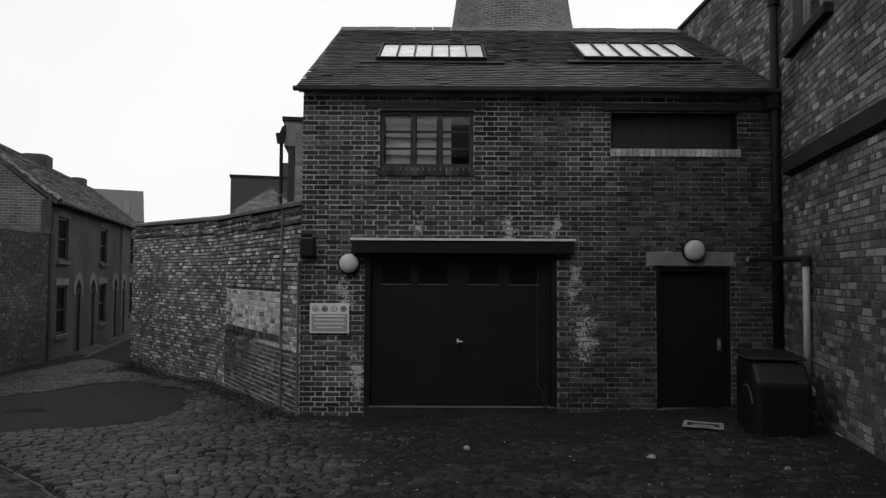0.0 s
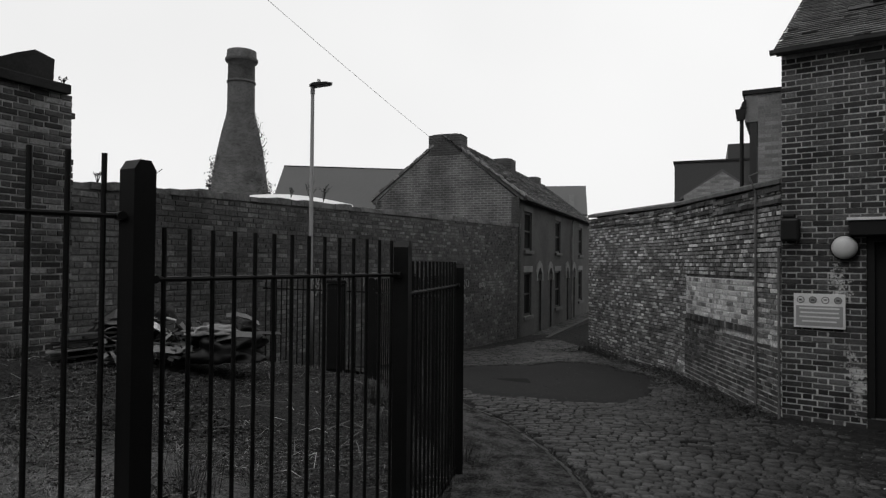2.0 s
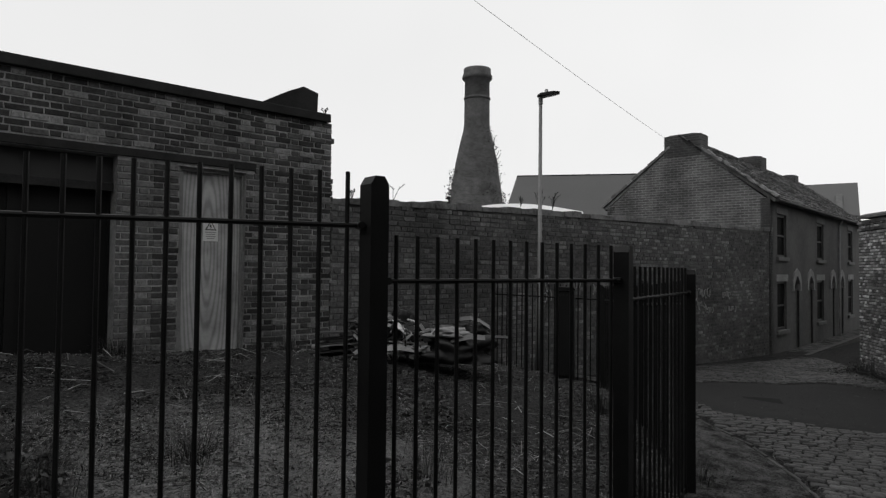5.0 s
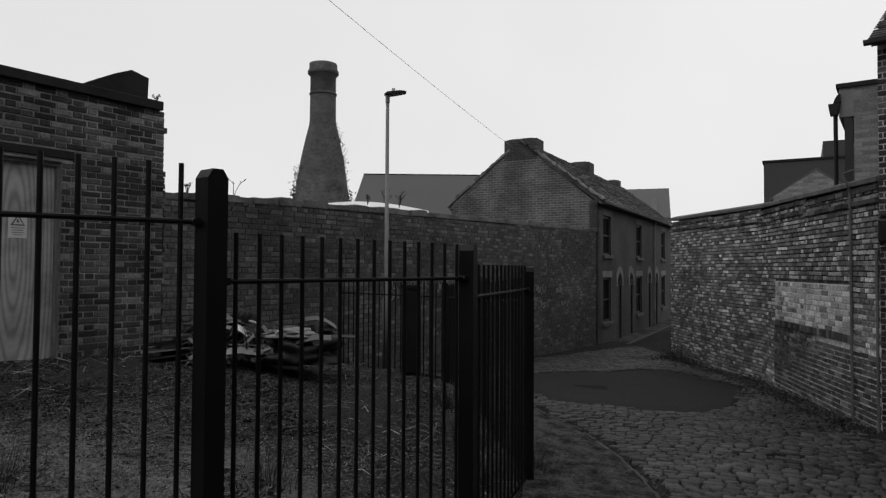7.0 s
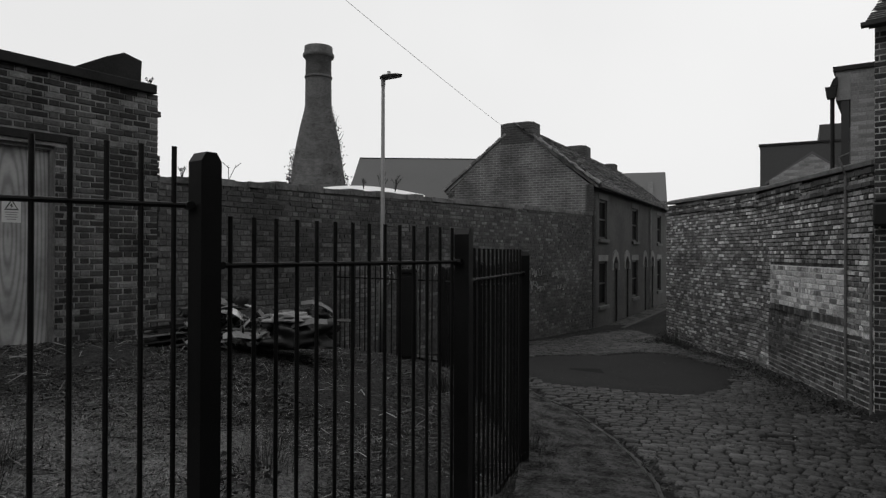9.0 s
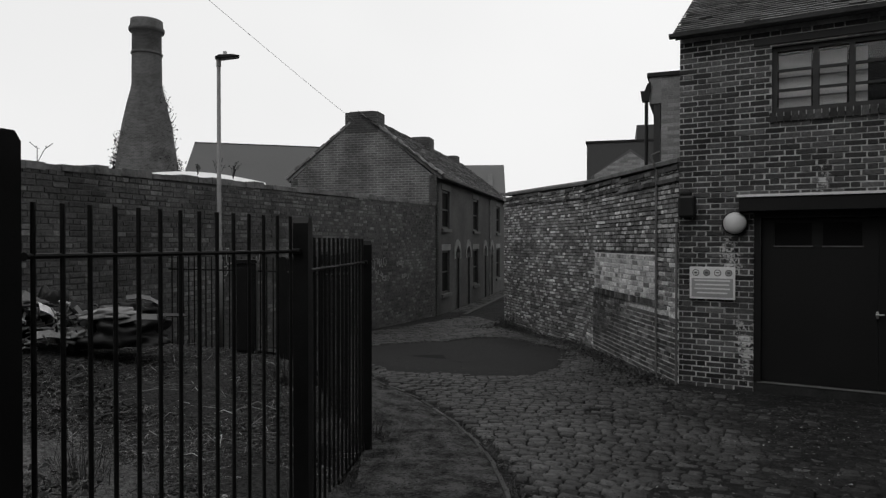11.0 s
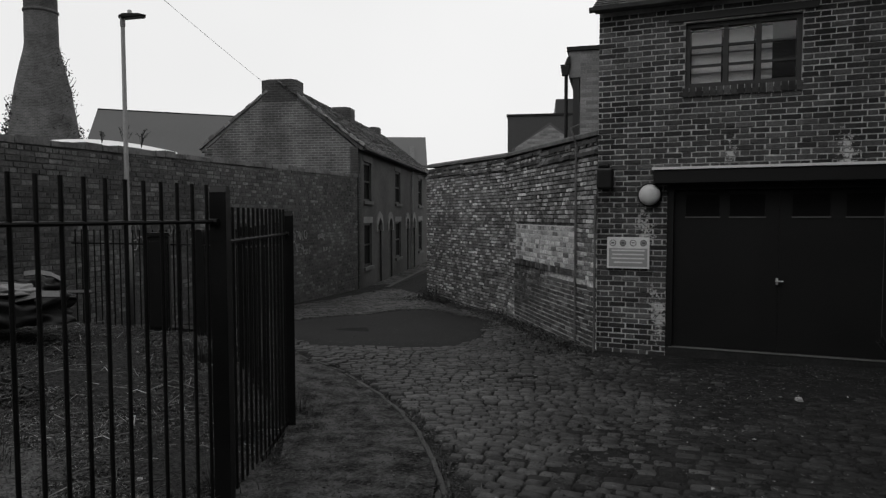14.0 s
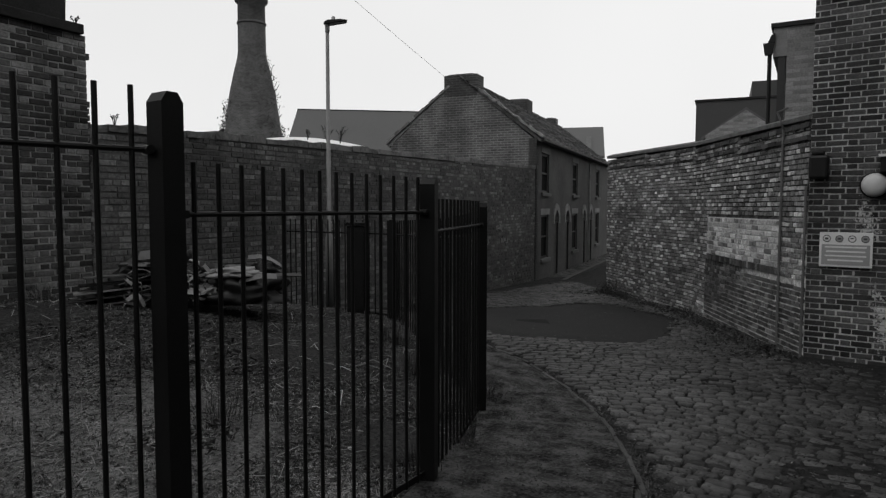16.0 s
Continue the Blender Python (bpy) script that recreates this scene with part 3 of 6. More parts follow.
# roof tiles in lapped courses, with ridge tiles
TILE_MESH = Shape().add([(0, 0, 0.008), (0.162, 0, 0.008), (0.162, 0.13, 0.004), (0, 0.13, 0.004), (0, 0, 0.022), (0.162, 0, 0.022), (0.162, 0.13, 0.006), (0, 0.13, 0.006)], [(4, 5, 6, 7), (0, 1, 5, 4), (1, 2, 6, 5), (3, 0, 4, 7)]).mesh("roof_tile")
TILE_MESH.materials.append(TILE)
picked_tiles = 0
tiles, rt = Shape(), random.Random(5)
gauge, y = 0.105, 0.0
row = 0
while y < 4.36:
    x = 0.0 - (row % 2) * 0.085
    while x < 6.84:
        a, b = max(x, 0.0), min(x + 0.165, 6.84)
        skip = any(x0 - 0.03 < (a + b) / 2 < x1 + 0.03 and y0 - 0.1 < y < y1 + 0.02 for x0, x1, y0, y1 in ((1.0, 2.66, 1.53, 2.59), (4.27, 6.07, 1.65, 2.81)))
        if b - a > 0.02 and not skip:
            lift = rt.uniform(0.0, 0.006) + (0.01 if rt.random() < 0.05 else 0)
            dy = rt.uniform(-0.006, 0.006)
            sag = 0.012 * math.sin(x * 1.3) * math.sin(y * 0.9)
            if picked_tiles < 300 and 1.0 < a < 4.6 and b - a > 0.16 and y < 1.5:
                ob = new("roof_tile", TILE_MESH)
                ob.parent, ob.matrix_basis = workshop, ROOF @ pose(a, y + dy, lift + sag)
                picked_tiles += 1
                x += 0.168
                continue
            tiles.add([(a, y + dy, 0.008 + lift), (b - 0.003, y + dy, 0.008 + lift), (b - 0.003, y + 0.13, 0.004), (a, y + 0.13, 0.004),
                       (a, y + dy, 0.022 + lift + sag), (b - 0.003, y + dy, 0.022 + lift + sag), (b - 0.003, y + 0.13, 0.006 + sag), (a, y + 0.13, 0.006 + sag)],
                      [(4, 5, 6, 7), (0, 1, 5, 4), (1, 2, 6, 5), (3, 0, 4, 7)])
        x += 0.168
    y += gauge
    row += 1
tagged(part("roof_tiles", tiles, TILE, workshop, m=ROOF), "courses of small dark clay tiles", kind="stuff")
for i in range(19):
    x = -1.98 + i * 0.362
    part("ridge_tile", Shape().prism([(-0.13, -0.09), (0, 0.035), (0.13, -0.09), (0.12, -0.11), (0, 0.0), (-0.12, -0.11)], 0, 0.352, pose(x, 3.7, 6.70 + 0.004 * (i % 3), 0, 0, -90) @ Matrix.Diagonal((1, 1, 1, 1))), RIDGE, workshop)

# first-floor window with three lights
LIGHTS = ((-0.79, -0.41), (-0.35, -0.04), (0.02, 0.40))
window = part("window", panels(Shape(), -0.85, 0.46, 3.34, 4.15, 0.06, 0.14, [(a, b, 3.40, 4.09) for a, b in LIGHTS]), DARK_TIMBER, workshop, "dark timber three-light window")
for a, b in LIGHTS:
    for z in (3.62, 3.86):
        part("glazing_bar", Shape().box(a, b, 0.075, 0.125, z - 0.014, z + 0.014), DARK_TIMBER, window)
    for z0, z1 in ((3.40, 3.606), (3.634, 3.846), (3.874, 4.09)):
        pane = part("pane", Shape().box(a, b, 0.097, 0.103, z0, z1), GLASS, window)
        pane.visible_shadow = False
    end = b - (0.02 if a < 0 else 0.25)
    part("blind", Shape().box(a + 0.01, end, 0.2, 0.21, 3.42, 4.07), BLIND, window)
    for z in (3.53, 3.78):
        part("blind_rail", Shape().box(a + 0.01, end, 0.19, 0.199, z, z + 0.02), STONE, window)
# near-black sheet behind the glass: the room's darkness is in its colour
part("room", Shape().box(-1.2, 0.8, 0.6, 0.65, 2.8, 4.3), NEAR_BLACK, workshop)
for i in range(17):
    part("sill_brick", Shape().box(-0.87 + i * 0.0795, -0.87 + i * 0.0795 + 0.068, -0.035, 0.09, 3.225, 3.335), BRICK_FACADE, workshop)
# boarded opening under the eaves
boards = part("boarding", panels(Shape(), 2.37, 4.15, 3.62, 4.13, 0.01, 0.2, [(2.4, 4.12, 3.63, 4.12)]).box(2.4, 4.12, 0.16, 0.2, 3.63, 4.12), BLACK_PAINT, workshop, "dark boards closing an upper opening")
for i in range(4):
    part("board", Shape().box(2.402 + i * 0.43, 2.402 + i * 0.43 + 0.424, 0.14, 0.158, 3.63, 4.12), DARK_TIMBER, boards)
for i in range(23):
    part("sill_brick", Shape().box(2.36 + i * 0.0795, 2.36 + i * 0.0795 + 0.068, -0.03, 0.13, 3.51, 3.615), BRICK_PATCH, workshop)

# garage doors
canopy = part("lintel_casing", Shape().box(-1.2, 1.83, -0.16, 0.0, 2.14, 2.31), BLACK_PAINT, workshop, bevel=0.008)
part("lead_flashing", Shape().box(-1.22, 1.85, -0.18, 0.0, 2.314, 2.345), SIGN_WHITE, canopy)
garage = part("garage_door", panels(Shape(), -1.04, 1.62, 0.04, 2.14, 0.012, 0.2, [(-0.96, 1.54, 0.0, 2.06)]), BLACK_PAINT, workshop, "black double garage door with four small panes")
for a, b in ((-0.955, 0.2638), (0.2662, 1.535)):
    leaf_w = (b - a)
    holes = [(a + 0.14, a + 0.14 + 0.4, 1.72, 2.0), (a + leaf_w - 0.14 - 0.4 - 0.02, a + leaf_w - 0.16, 1.72, 2.0)]
    leaf = part("door_leaf", panels(Shape(), a, b, 0.04, 2.055, 0.1, 0.145, holes), BLACK_PAINT, garage)
    for h in holes:
        # opaque near-black panes stand in for dark glass
        part("pane", Shape().box(h[0], h[1], 0.12, 0.126, h[2], h[3]), NEAR_BLACK, leaf)
        part("pane_bead", Shape().box(h[0] - 0.01, h[1] + 0.01, 0.086, 0.1, h[2] - 0.014, h[2]), STONE_DARK, leaf)
part("hinge_strip", Shape().box(1.36, 1.366, 0.096, 0.1, 0.3, 1.95), GREY_PLASTIC, garage)
handle = part("door_handle", Shape().box(0.24, 0.265, 0.06, 0.1, 0.88, 0.96).box(0.23, 0.32, 0.03, 0.055, 0.919, 0.934), CHROME, garage, "small metal lever handle", bevel=0.004)
part("threshold", Shape().box(-1.04, 1.62, -0.01, 0.2, -0.3, 0.03), COPING, workshop, bevel=0.008)
part("threshold_strip", Shape().box(-1.0, 1.58, -0.02, 0.08, 0.031, 0.036), STONE_DARK, workshop)
# silt and dirt drifted against the foot of the front
drift = Shape()
for i in range(67):
    for k in range(7):
        x, y = -1.95 + i * 0.1, 8.985 - 0.07 * k
        rise = (1 - k / 6) ** 1.4
        drift.v.append((x, y, (max(-0.085, ground(x, y) + 0.02) - ground(x, y)) * rise + ground(x, y) - 0.03 * (1 - rise) + (0.02 * noise.noise((x * 3, y * 3, 2)) if 0 < k else 0.0)))
for i in range(66):
    for k in range(6):
        drift.f.append((i * 7 + k, i * 7 + k + 1, i * 7 + k + 8, i * 7 + k + 7))
tagged(part("silt", drift, SOIL, smooth=True), "dark silt drifted against the foot of the wall", "dirt", kind="structure")
# side door
side = part("side_door", panels(Shape(), 2.99, 4.02, 0.022, 1.98, 0.012, 0.2, [(3.05, 3.96, 0.0, 1.92)]), BLACK_PAINT, workshop, "black flush door in a brick opening")
part("door_leaf", Shape().box(3.052, 3.958, 0.09, 0.13, 0.03, 1.918), BLACK_PAINT, side)
part("door_handle", Shape().box(3.86, 3.91, 0.07, 0.09, 0.82, 0.98).box(3.87, 3.9, 0.03, 0.07, 0.88, 0.95), GALV, side, bevel=0.004)
part("stone_lintel", Shape().prism([(2.87, 1.985), (4.05, 1.985), (4.07, 2.18), (2.85, 2.18)], -0.02, 0.1), STONE, workshop, "worn grey stone lintel", bevel=0.01)
part("doorstep", Shape().box(2.97, 4.04, -0.03, 0.2, -0.2, 0.02), STONE_DARK, workshop, bevel=0.008)


def bulkhead(x, z, r):
    lamp = thing("bulkhead_lamp", F @ pose(x, -0.02, z, 90), "round white opal wall lamp with dark rim on brick", "wall lamp", "round wall lamps")
    part("rim", Shape().lathe([(r * 0.9, -0.03), (r * 1.1, -0.02), (r * 1.12, 0.05), (r * 1.0, 0.06)], 28), BLACK_PLASTIC, lamp, smooth=True)
    part("diffuser", Shape().lathe([(r, 0.055), (r * 0.98, 0.075), (r * 0.85, 0.105), (r * 0.55, 0.125), (0.01, 0.132)], 28), OPAL, lamp, smooth=True)


bulkhead(-1.25, 2.0, 0.135)
bulkhead(3.5, 2.2, 0.145)

# ---- garden wall that bends along the lane ----
LANE_WALL = [(-1.93, 9.03), (-3.15, 10.86), (-4.33, 12.67), (-5.8, 14.15), (-7.41, 15.8)]
lane_wall = thing("lane_wall", pose(0, 0, 0), "tall weathered brick garden wall bending along the lane", "wall", kind="structure")
acc = 0.0
for k, (a, b) in enumerate(zip(LANE_WALL, LANE_WALL[1:])):
    n = (Vector(b) - Vector(a)).length
    M = along(b, a)
    t0, t1 = 2.9 + 0.019 * acc, 2.9 + 0.019 * (acc + n)
    part("wall_core", Shape().box(-0.03, n + 0.02, 0.0, 0.33, -0.8, min(t0, t1) - 0.1), MORTAR_WALL, lane_wall, m=M)
    for z, out in ((t0 - 0.34, 0.045), (t0 - 0.187, 0.035)):
        brick_field(lane_wall, M, -0.02, n + 0.02, z, z + 0.078, [], BRICK_SUB, (0, 0), "garden", 0.077, out, 0, rough=0.006)
    cap = Shape().prism([(-0.035, -0.11), (-0.04, -0.05), (0.12, 0.0), (0.36, -0.05), (0.36, -0.11)], -0.02, n + 0.02, pose(0, 0, 0, 0, 0, 90) @ Matrix.Diagonal((1, -1, 1, 1)))
    cap.v = [(x, y, z + t1 + (t0 - t1) * x / n + 0.012) for x, y, z in cap.v]
    part("coping", cap, WALL_CAP, lane_wall, m=M, bevel=0.008)
    infill = {0: (0.0, n - 0.72), 1: (n - 1.4, n)}.get(k)
    holes = [(*infill, 0.84, 1.58)] if infill else []
    dark_base = {0: (0.0, n), 1: (n - 1.5, n)}.get(k)
    if dark_base:
        holes.append((*dark_base, -0.6, 0.84))
    brick_field(lane_wall, M, 0, n, -0.55, t0 - 0.1, holes, BRICK_WALL, (n - 0.6, 0.8), "english", 0.066, 0.013, 120 if k == 0 else 0, rough=0.005)
    if dark_base:
        # the foot of the wall near the workshop was rebuilt in darker brick with lime joints
        brick_field(lane_wall, M, *dark_base, -0.55, 0.835, [], BRICK_BASE, (n - 0.6, 0.5), "english", 0.0695, 0.009, 180 if k == 0 else 0, rough=0.005)
    if infill:
        part("mortar_panel", Shape().box(*infill, -0.006, -0.001, 0.84, 1.58), MORTAR_PATCH, lane_wall, m=M)
        brick_field(lane_wall, M, *infill, 0.94, 1.58, [], BRICK_PATCH, (infill[1], 1.2), "garden", 0.08, 0.016, 60, rough=0.004)
        for i in range(int((infill[1] - infill[0]) / 0.081)):
            part("soldier_brick", Shape().box(infill[0] + i * 0.081, infill[0] + i * 0.081 + 0.07, -0.02, 0, 0.84, 0.935), BRICK_SUB, lane_wall, m=M)
    if k == 0:
        part("conduit", Shape().rod((n - 0.66, -0.035, -0.15), (n - 0.66, -0.035, 2.75), 0.018), STONE_DARK, lane_wall, m=M)
        part("conduit", Shape().tube([(n - 0.66, -0.035, 2.75), (n - 0.63, -0.08, 2.85), (n - 0.66, -0.12, 2.98), (n - 0.68, 0.02, 3.04)], 0.014), STONE_DARK, lane_wall, m=M)
    acc += n
part("corner_strip", Shape().box(-1.965, -1.935, 8.95, 8.985, -0.2, 2.0), STONE_DARK, lane_wall, bevel=0.01)

# ---- tall building that closes the yard ----
R0, R1 = (4.72, 9.0), (2.66, 0.0)
RW = along(R0, R1)
rlen = (Vector(R1) - Vector(R0)).length
right = thing("warehouse", pose(0, 0, 0), "tall stained brick warehouse with black downpipes", "building")
RWIN = [(0.75, 2.1, 4.82, 6.2)]
# wall carried up out of view to block more sky over the yard
part("wall", panels(Shape(), 0, rlen + 2, -0.6, 10.0, 0, 0.35, RWIN), MORTAR_RIGHT, right, m=RW)
brick_field(right, RW, 0, 5.2, -0.2, 6.6, RWIN, BRICK_RIGHT, (1.6, 1.4), "garden", 0.08, 0.007, 300)
part("wall", Shape().box(4.72, 5.07, 9.0, 17.0, -0.6, 6.7), MORTAR_RIGHT, right)
brick_field(right, pose(4.72, 9.0 + 7.9, 0, 0, 0, -90), 0, 7.9, 4.4, 6.7, [], BRICK_RIGHT, (6, 5), "garden", 0.08, 0.007, 0)
part("coping", Shape().box(4.68, 5.1, 9.2, 17.0, 6.704, 6.77), COPING, right)
part("string_course", Shape().prism([(0, 3.16), (-0.1, 3.2), (-0.12, 3.37), (0, 3.44)], 0.55, rlen + 2, RW @ pose(0, 0, 0, 0, 0, 90) @ Matrix.Diagonal((1, -1, 1, 1))), COPING, right, "projecting dark brick string course")
part("sill", Shape().box(0.65, 2.2, -0.1, 0.2, 4.7, 4.82), COPING, right, m=RW, bevel=0.01)
rwin = part("window", panels(Shape(), 0.75, 2.1, 4.82, 6.2, 0.12, 0.2, [(0.83, 1.38, 4.9, 6.12), (1.46, 2.02, 4.9, 6.12)]), STONE, right, m=RW)
for a, b in ((0.83, 1.38), (1.46, 2.02)):
    part("pane", Shape().box(a, b, 0.155, 0.162, 4.9, 6.12), GLASS, rwin)
# near-black sheet in place of an unlit room
part("window_room", Shape().box(0.6, 2.3, 0.7, 0.75, 4.6, 6.4), NEAR_BLACK, right, m=RW)
part("roof", Shape().box(4.72, 9, 9, 17, 6.0, 6.1), SLATE_FAR, right)
down = thing("downpipe", pose(4.6, 8.86, 0), "black cast iron downpipe in the yard corner", "downpipe")
part("pipe", Shape().rod((0, 0, 0), (0, 0, 7.3), 0.06, 14), GUTTER, down, smooth=True)
for z in (0.8, 2.6, 4.15, 5.6):
    part("collar", Shape().rod((0, 0, z), (0, 0, z + 0.09), 0.078, 14), GUTTER, down)
part("hopper", Shape().prism([(-0.1, 0.1), (0.08, 0.1), (0.05, -0.06), (-0.06, -0.08)], -0.08, 0.08, pose(-0.06, 0, 4.22)), GUTTER, down)
waste = thing("waste_pipe", pose(4.35, 7.7, 0), "dirty white plastic waste pipe on the brick wall", "pipe")
part("pipe", Shape().rod((0, 0, 0.55), (0, 0, 2.0), 0.04, 12), WHITE_PVC, waste, smooth=True)
part("elbow", Shape().lathe([(0.05, -0.05), (0.052, 0.05), (0.04, 0.07)], 12, pose(0, 0, 2.02)), COPING, waste)
part("elbow", Shape().tube([(0, 0, 0.57), (0.03, -0.02, 0.5), (0.1, -0.03, 0.47)], 0.045, 10), WHITE_PVC, waste)
part("branch", Shape().tube([(0, 0, 2.06), (-0.08, 1.2, 2.08)], 0.035, 10), GUTTER, waste)
part("branch_end", Shape().rod((-0.08, 1.2, 2.08), (-0.08, 1.3, 2.08), 0.045, 10), STONE, waste)

# unseen block added behind the camera: hides low sky to darken the lower front
sky_blocker = thing("unseen_sky_blocker", pose(-9, -7.2, 0), "unseen plain brick block added to hold back low sky", "building")
part("wall", Shape().box(0, 19, -4, 0, -0.6, 6.4), BRICK_HOUSE, sky_blocker)
part("roof", Shape().prism([(-4.2, 6.4), (0.2, 6.4), (-2.0, 8.2)], -0.1, 19.1, ALONG), SLATE_FAR, sky_blocker)

# ---- substation on the waste ground ----
S0, S1 = (-8.54, 3.58), (-7.25, -5.1)
SB = along(S1, S0)
slen = (Vector(S1) - Vector(S0)).length
sub = thing("substation", pose(0, 0, 0), "low flat-roofed brick substation with boarded door", "building")
dx = slen - 1.2
SH = [(dx - 0.8, dx, 0.5, 2.9), (dx - 5.2, dx - 1.46, 0.5, 2.93)]
part("wall", panels(Shape(), 0, slen, 0.0, 3.69, 0, 0.3, SH), MORTAR_SUB, sub, m=SB)
part("back", Shape().box(0, slen - 0.02, 0.31, 4, 0.0, 0.3).box(0, slen, 3.7, 4, 0, 3.6).box(slen - 0.3, slen, 0.31, 3.7, 0, 3.64).box(0, slen - 0.31, 0.9, 0.95, 0.3, 3.6), NEAR_BLACK, sub, m=SB)
part("roof", Shape().box(-0.2, slen - 0.05, -0.07, 4.1, 3.69, 3.80), COPING, sub, "dark flat roof edge", SB, bevel=0.01)
part("parapet", Shape().prism([(slen - 1.02, 3.804), (slen - 0.21, 3.804), (slen - 0.2, 4.07), (slen - 0.42, 4.12), (slen - 0.62, 4.03)], 0.02, 0.4), COPING, sub, m=SB)
part("lintel", Shape().box(dx - 5.3, dx + 0.12, -0.02, 0.1, 2.94, 3.03), COPING, sub, m=SB, bevel=0.006)
PIER = (dx - 1.46, dx - 1.08, 0.5, 2.94)
brick_field(sub, SB, dx - 1.46, dx - 1.08, 0.55, 2.93, [], BRICK_BOUND, (0, 0), "flemish", 0.0715, 0.008, 0)
brick_field(sub, SB, dx - 3.5, slen, 0.55, 3.7, SH + [PIER, (dx - 5.3, dx + 0.12, 2.94, 3.03)], BRICK_SUB, (slen - 0.6, 2.4), "flemish", 0.0715, 0.008, 300, rough=0.005)
toothing, rq = Shape(), random.Random(3)
for i in range(38):
    if rq.random() < 0.6:
        toothing.box(slen, slen + rq.uniform(0.01, 0.05), 0.0, 0.1, 0.7 + i * 0.078, 0.765 + i * 0.078)
tagged(part("toothing", toothing, BRICK_SUB, sub, m=SB), "ragged brick corner", kind="stuff")
sdoor = part("plywood_door", Shape().box(dx - 0.78, dx - 0.02, 0.1, 0.13, 0.5, 2.88), PLYWOOD, sub, "pale weathered plywood boarded door", SB)
part("frame", panels(Shape(), dx - 0.8, dx, 0.3, 2.9, 0.05, 0.099, [(dx - 0.74, dx - 0.03, 0.2, 2.86)]), STONE, sdoor)
notice = thing("danger_notice", SB @ pose(dx - 0.39, 0.096, 2.19), "small white danger notice with a triangle on plywood", "sign")
part("plate", Shape().box(-0.09, 0.09, -0.002, 0.003, -0.13, 0.13), SIGN_WHITE, notice)
part("triangle", Shape().prism([(-0.07, 0.0), (0.07, 0.0), (0, 0.115)], -0.005, -0.003), SIGN_DARK, notice)
part("triangle_field", Shape().prism([(-0.05, 0.012), (0.05, 0.012), (0, 0.092)], -0.008, -0.0055), SIGN_WHITE, notice)
part("bolt", Shape().prism([(-0.01, 0.065), (0.008, 0.065), (0.0, 0.045), (0.016, 0.045), (-0.012, 0.016), (-0.002, 0.036), (-0.016, 0.036)], -0.011, -0.0085), SIGN_DARK, notice)
for i, w in enumerate((0.13, 0.11, 0.12, 0.09)):
    part("text_bar", Shape().box(-w / 2, w / 2, -0.005, -0.003, -0.03 - i * 0.024, -0.02 - i * 0.024), SIGN_GREY, notice)
part("bay_beam", Shape().box(dx - 5.19, dx - 1.47, 0.1, 0.2, 2.56, 2.65), COPING, sub, m=SB, bevel=0.006)
part("bay_infill", Shape().box(dx - 5.19, dx - 1.47, 0.14, 0.2, 2.654, 2.925), DARK_TIMBER, sub, m=SB)
bay = part("shutter", Shape().box(dx - 5.2, dx - 1.46, 0.24, 0.28, 0.5, 2.93), BLACK_PAINT, sub, "dark recessed shutter doors", SB)
for i in range(5):
    part("shutter_stile", Shape().box(dx - 5.2 + i * 0.93, dx - 5.12 + i * 0.93, 0.21, 0.239, 0.5, 2.92), BLACK_PAINT, bay)

# ---- boundary wall to the cottages ----
B0, B1 = (-8.56, 3.6), (-10.42, 17.4)
blen = (Vector(B1) - Vector(B0)).length
bound = thing("boundary_wall", pose(0, 0, 0), "long soot-blackened brick boundary wall with ragged coping", "wall", kind="structure")
BWF = pose(B0[0], B0[1], 0, 0, 0, math.degrees(math.atan2(B1[1] - B0[1], B1[0] - B0[0])))
part("wall_core", Shape().prism([(0, -1.2), (blen, -1.2), (blen, 2.9), (blen * 0.6, 2.82), (blen * 0.3, 2.76), (0, 2.64)], 0, 0.34, BWF), MORTAR_BOUND, bound)
brick_field(bound, BWF, 0, blen, -0.7, 2.9, [], BRICK_BOUND, (1.5, 1.5), "garden", 0.077, 0.008, 200, top=lambda x: 2.64 + 0.26 * (x / blen) ** 0.7, rough=0.006)
rc = random.Random(8)
x = 0.0
while x < blen:
    w = rc.uniform(0.2, 0.34)
    t = 2.66 + 0.26 * (x / blen) ** 0.7
    part("coping_brick", Shape().box(x, x + w - 0.008, -0.02 + rc.uniform(-0.015, 0.015), 0.36, t - 0.04, t + 0.05 + rc.uniform(-0.02, 0.03), BWF), LICHEN_CAP, bound)
    x += w
for k, (x0, z0, n, size) in enumerate(((9.7, 1.25, 6, 0.12), (9.75, 0.98, 6, 0.1), (10.35, 0.86, 4, 0.08), (11.2, 1.2, 5, 0.07), (11.5, 0.85, 4, 0.09), (4.3, 1.55, 2, 0.14), (4.4, 1.25, 2, 0.12), (5.3, 1.5, 2, 0.09), (5.85, 1.4, 2, 0.09))):
    g, rg = Shape(), random.Random(k + 40)
    for i in range(n):
        cx, cz, turns, start = x0 + i * size * 1.25, z0 + rg.uniform(-0.3, 0.3) * size, rg.uniform(3.0, 7.5), rg.uniform(0, 6.28)
        wide, tall = size * rg.uniform(0.3, 0.6), size * rg.uniform(0.6, 1.1)
        g.tube([(cx + wide * math.cos(start + turns * q / 9) + 0.02 * q * size, -0.02, cz + tall * math.sin(start + turns * q / 9 * rg.choice((1, 1, 0.8)))) for q in range(10)], 0.008, 4)
    part("paint_scrawl", g, CHALK, bound, "faded pale illegible spray paint scrawl", BWF)

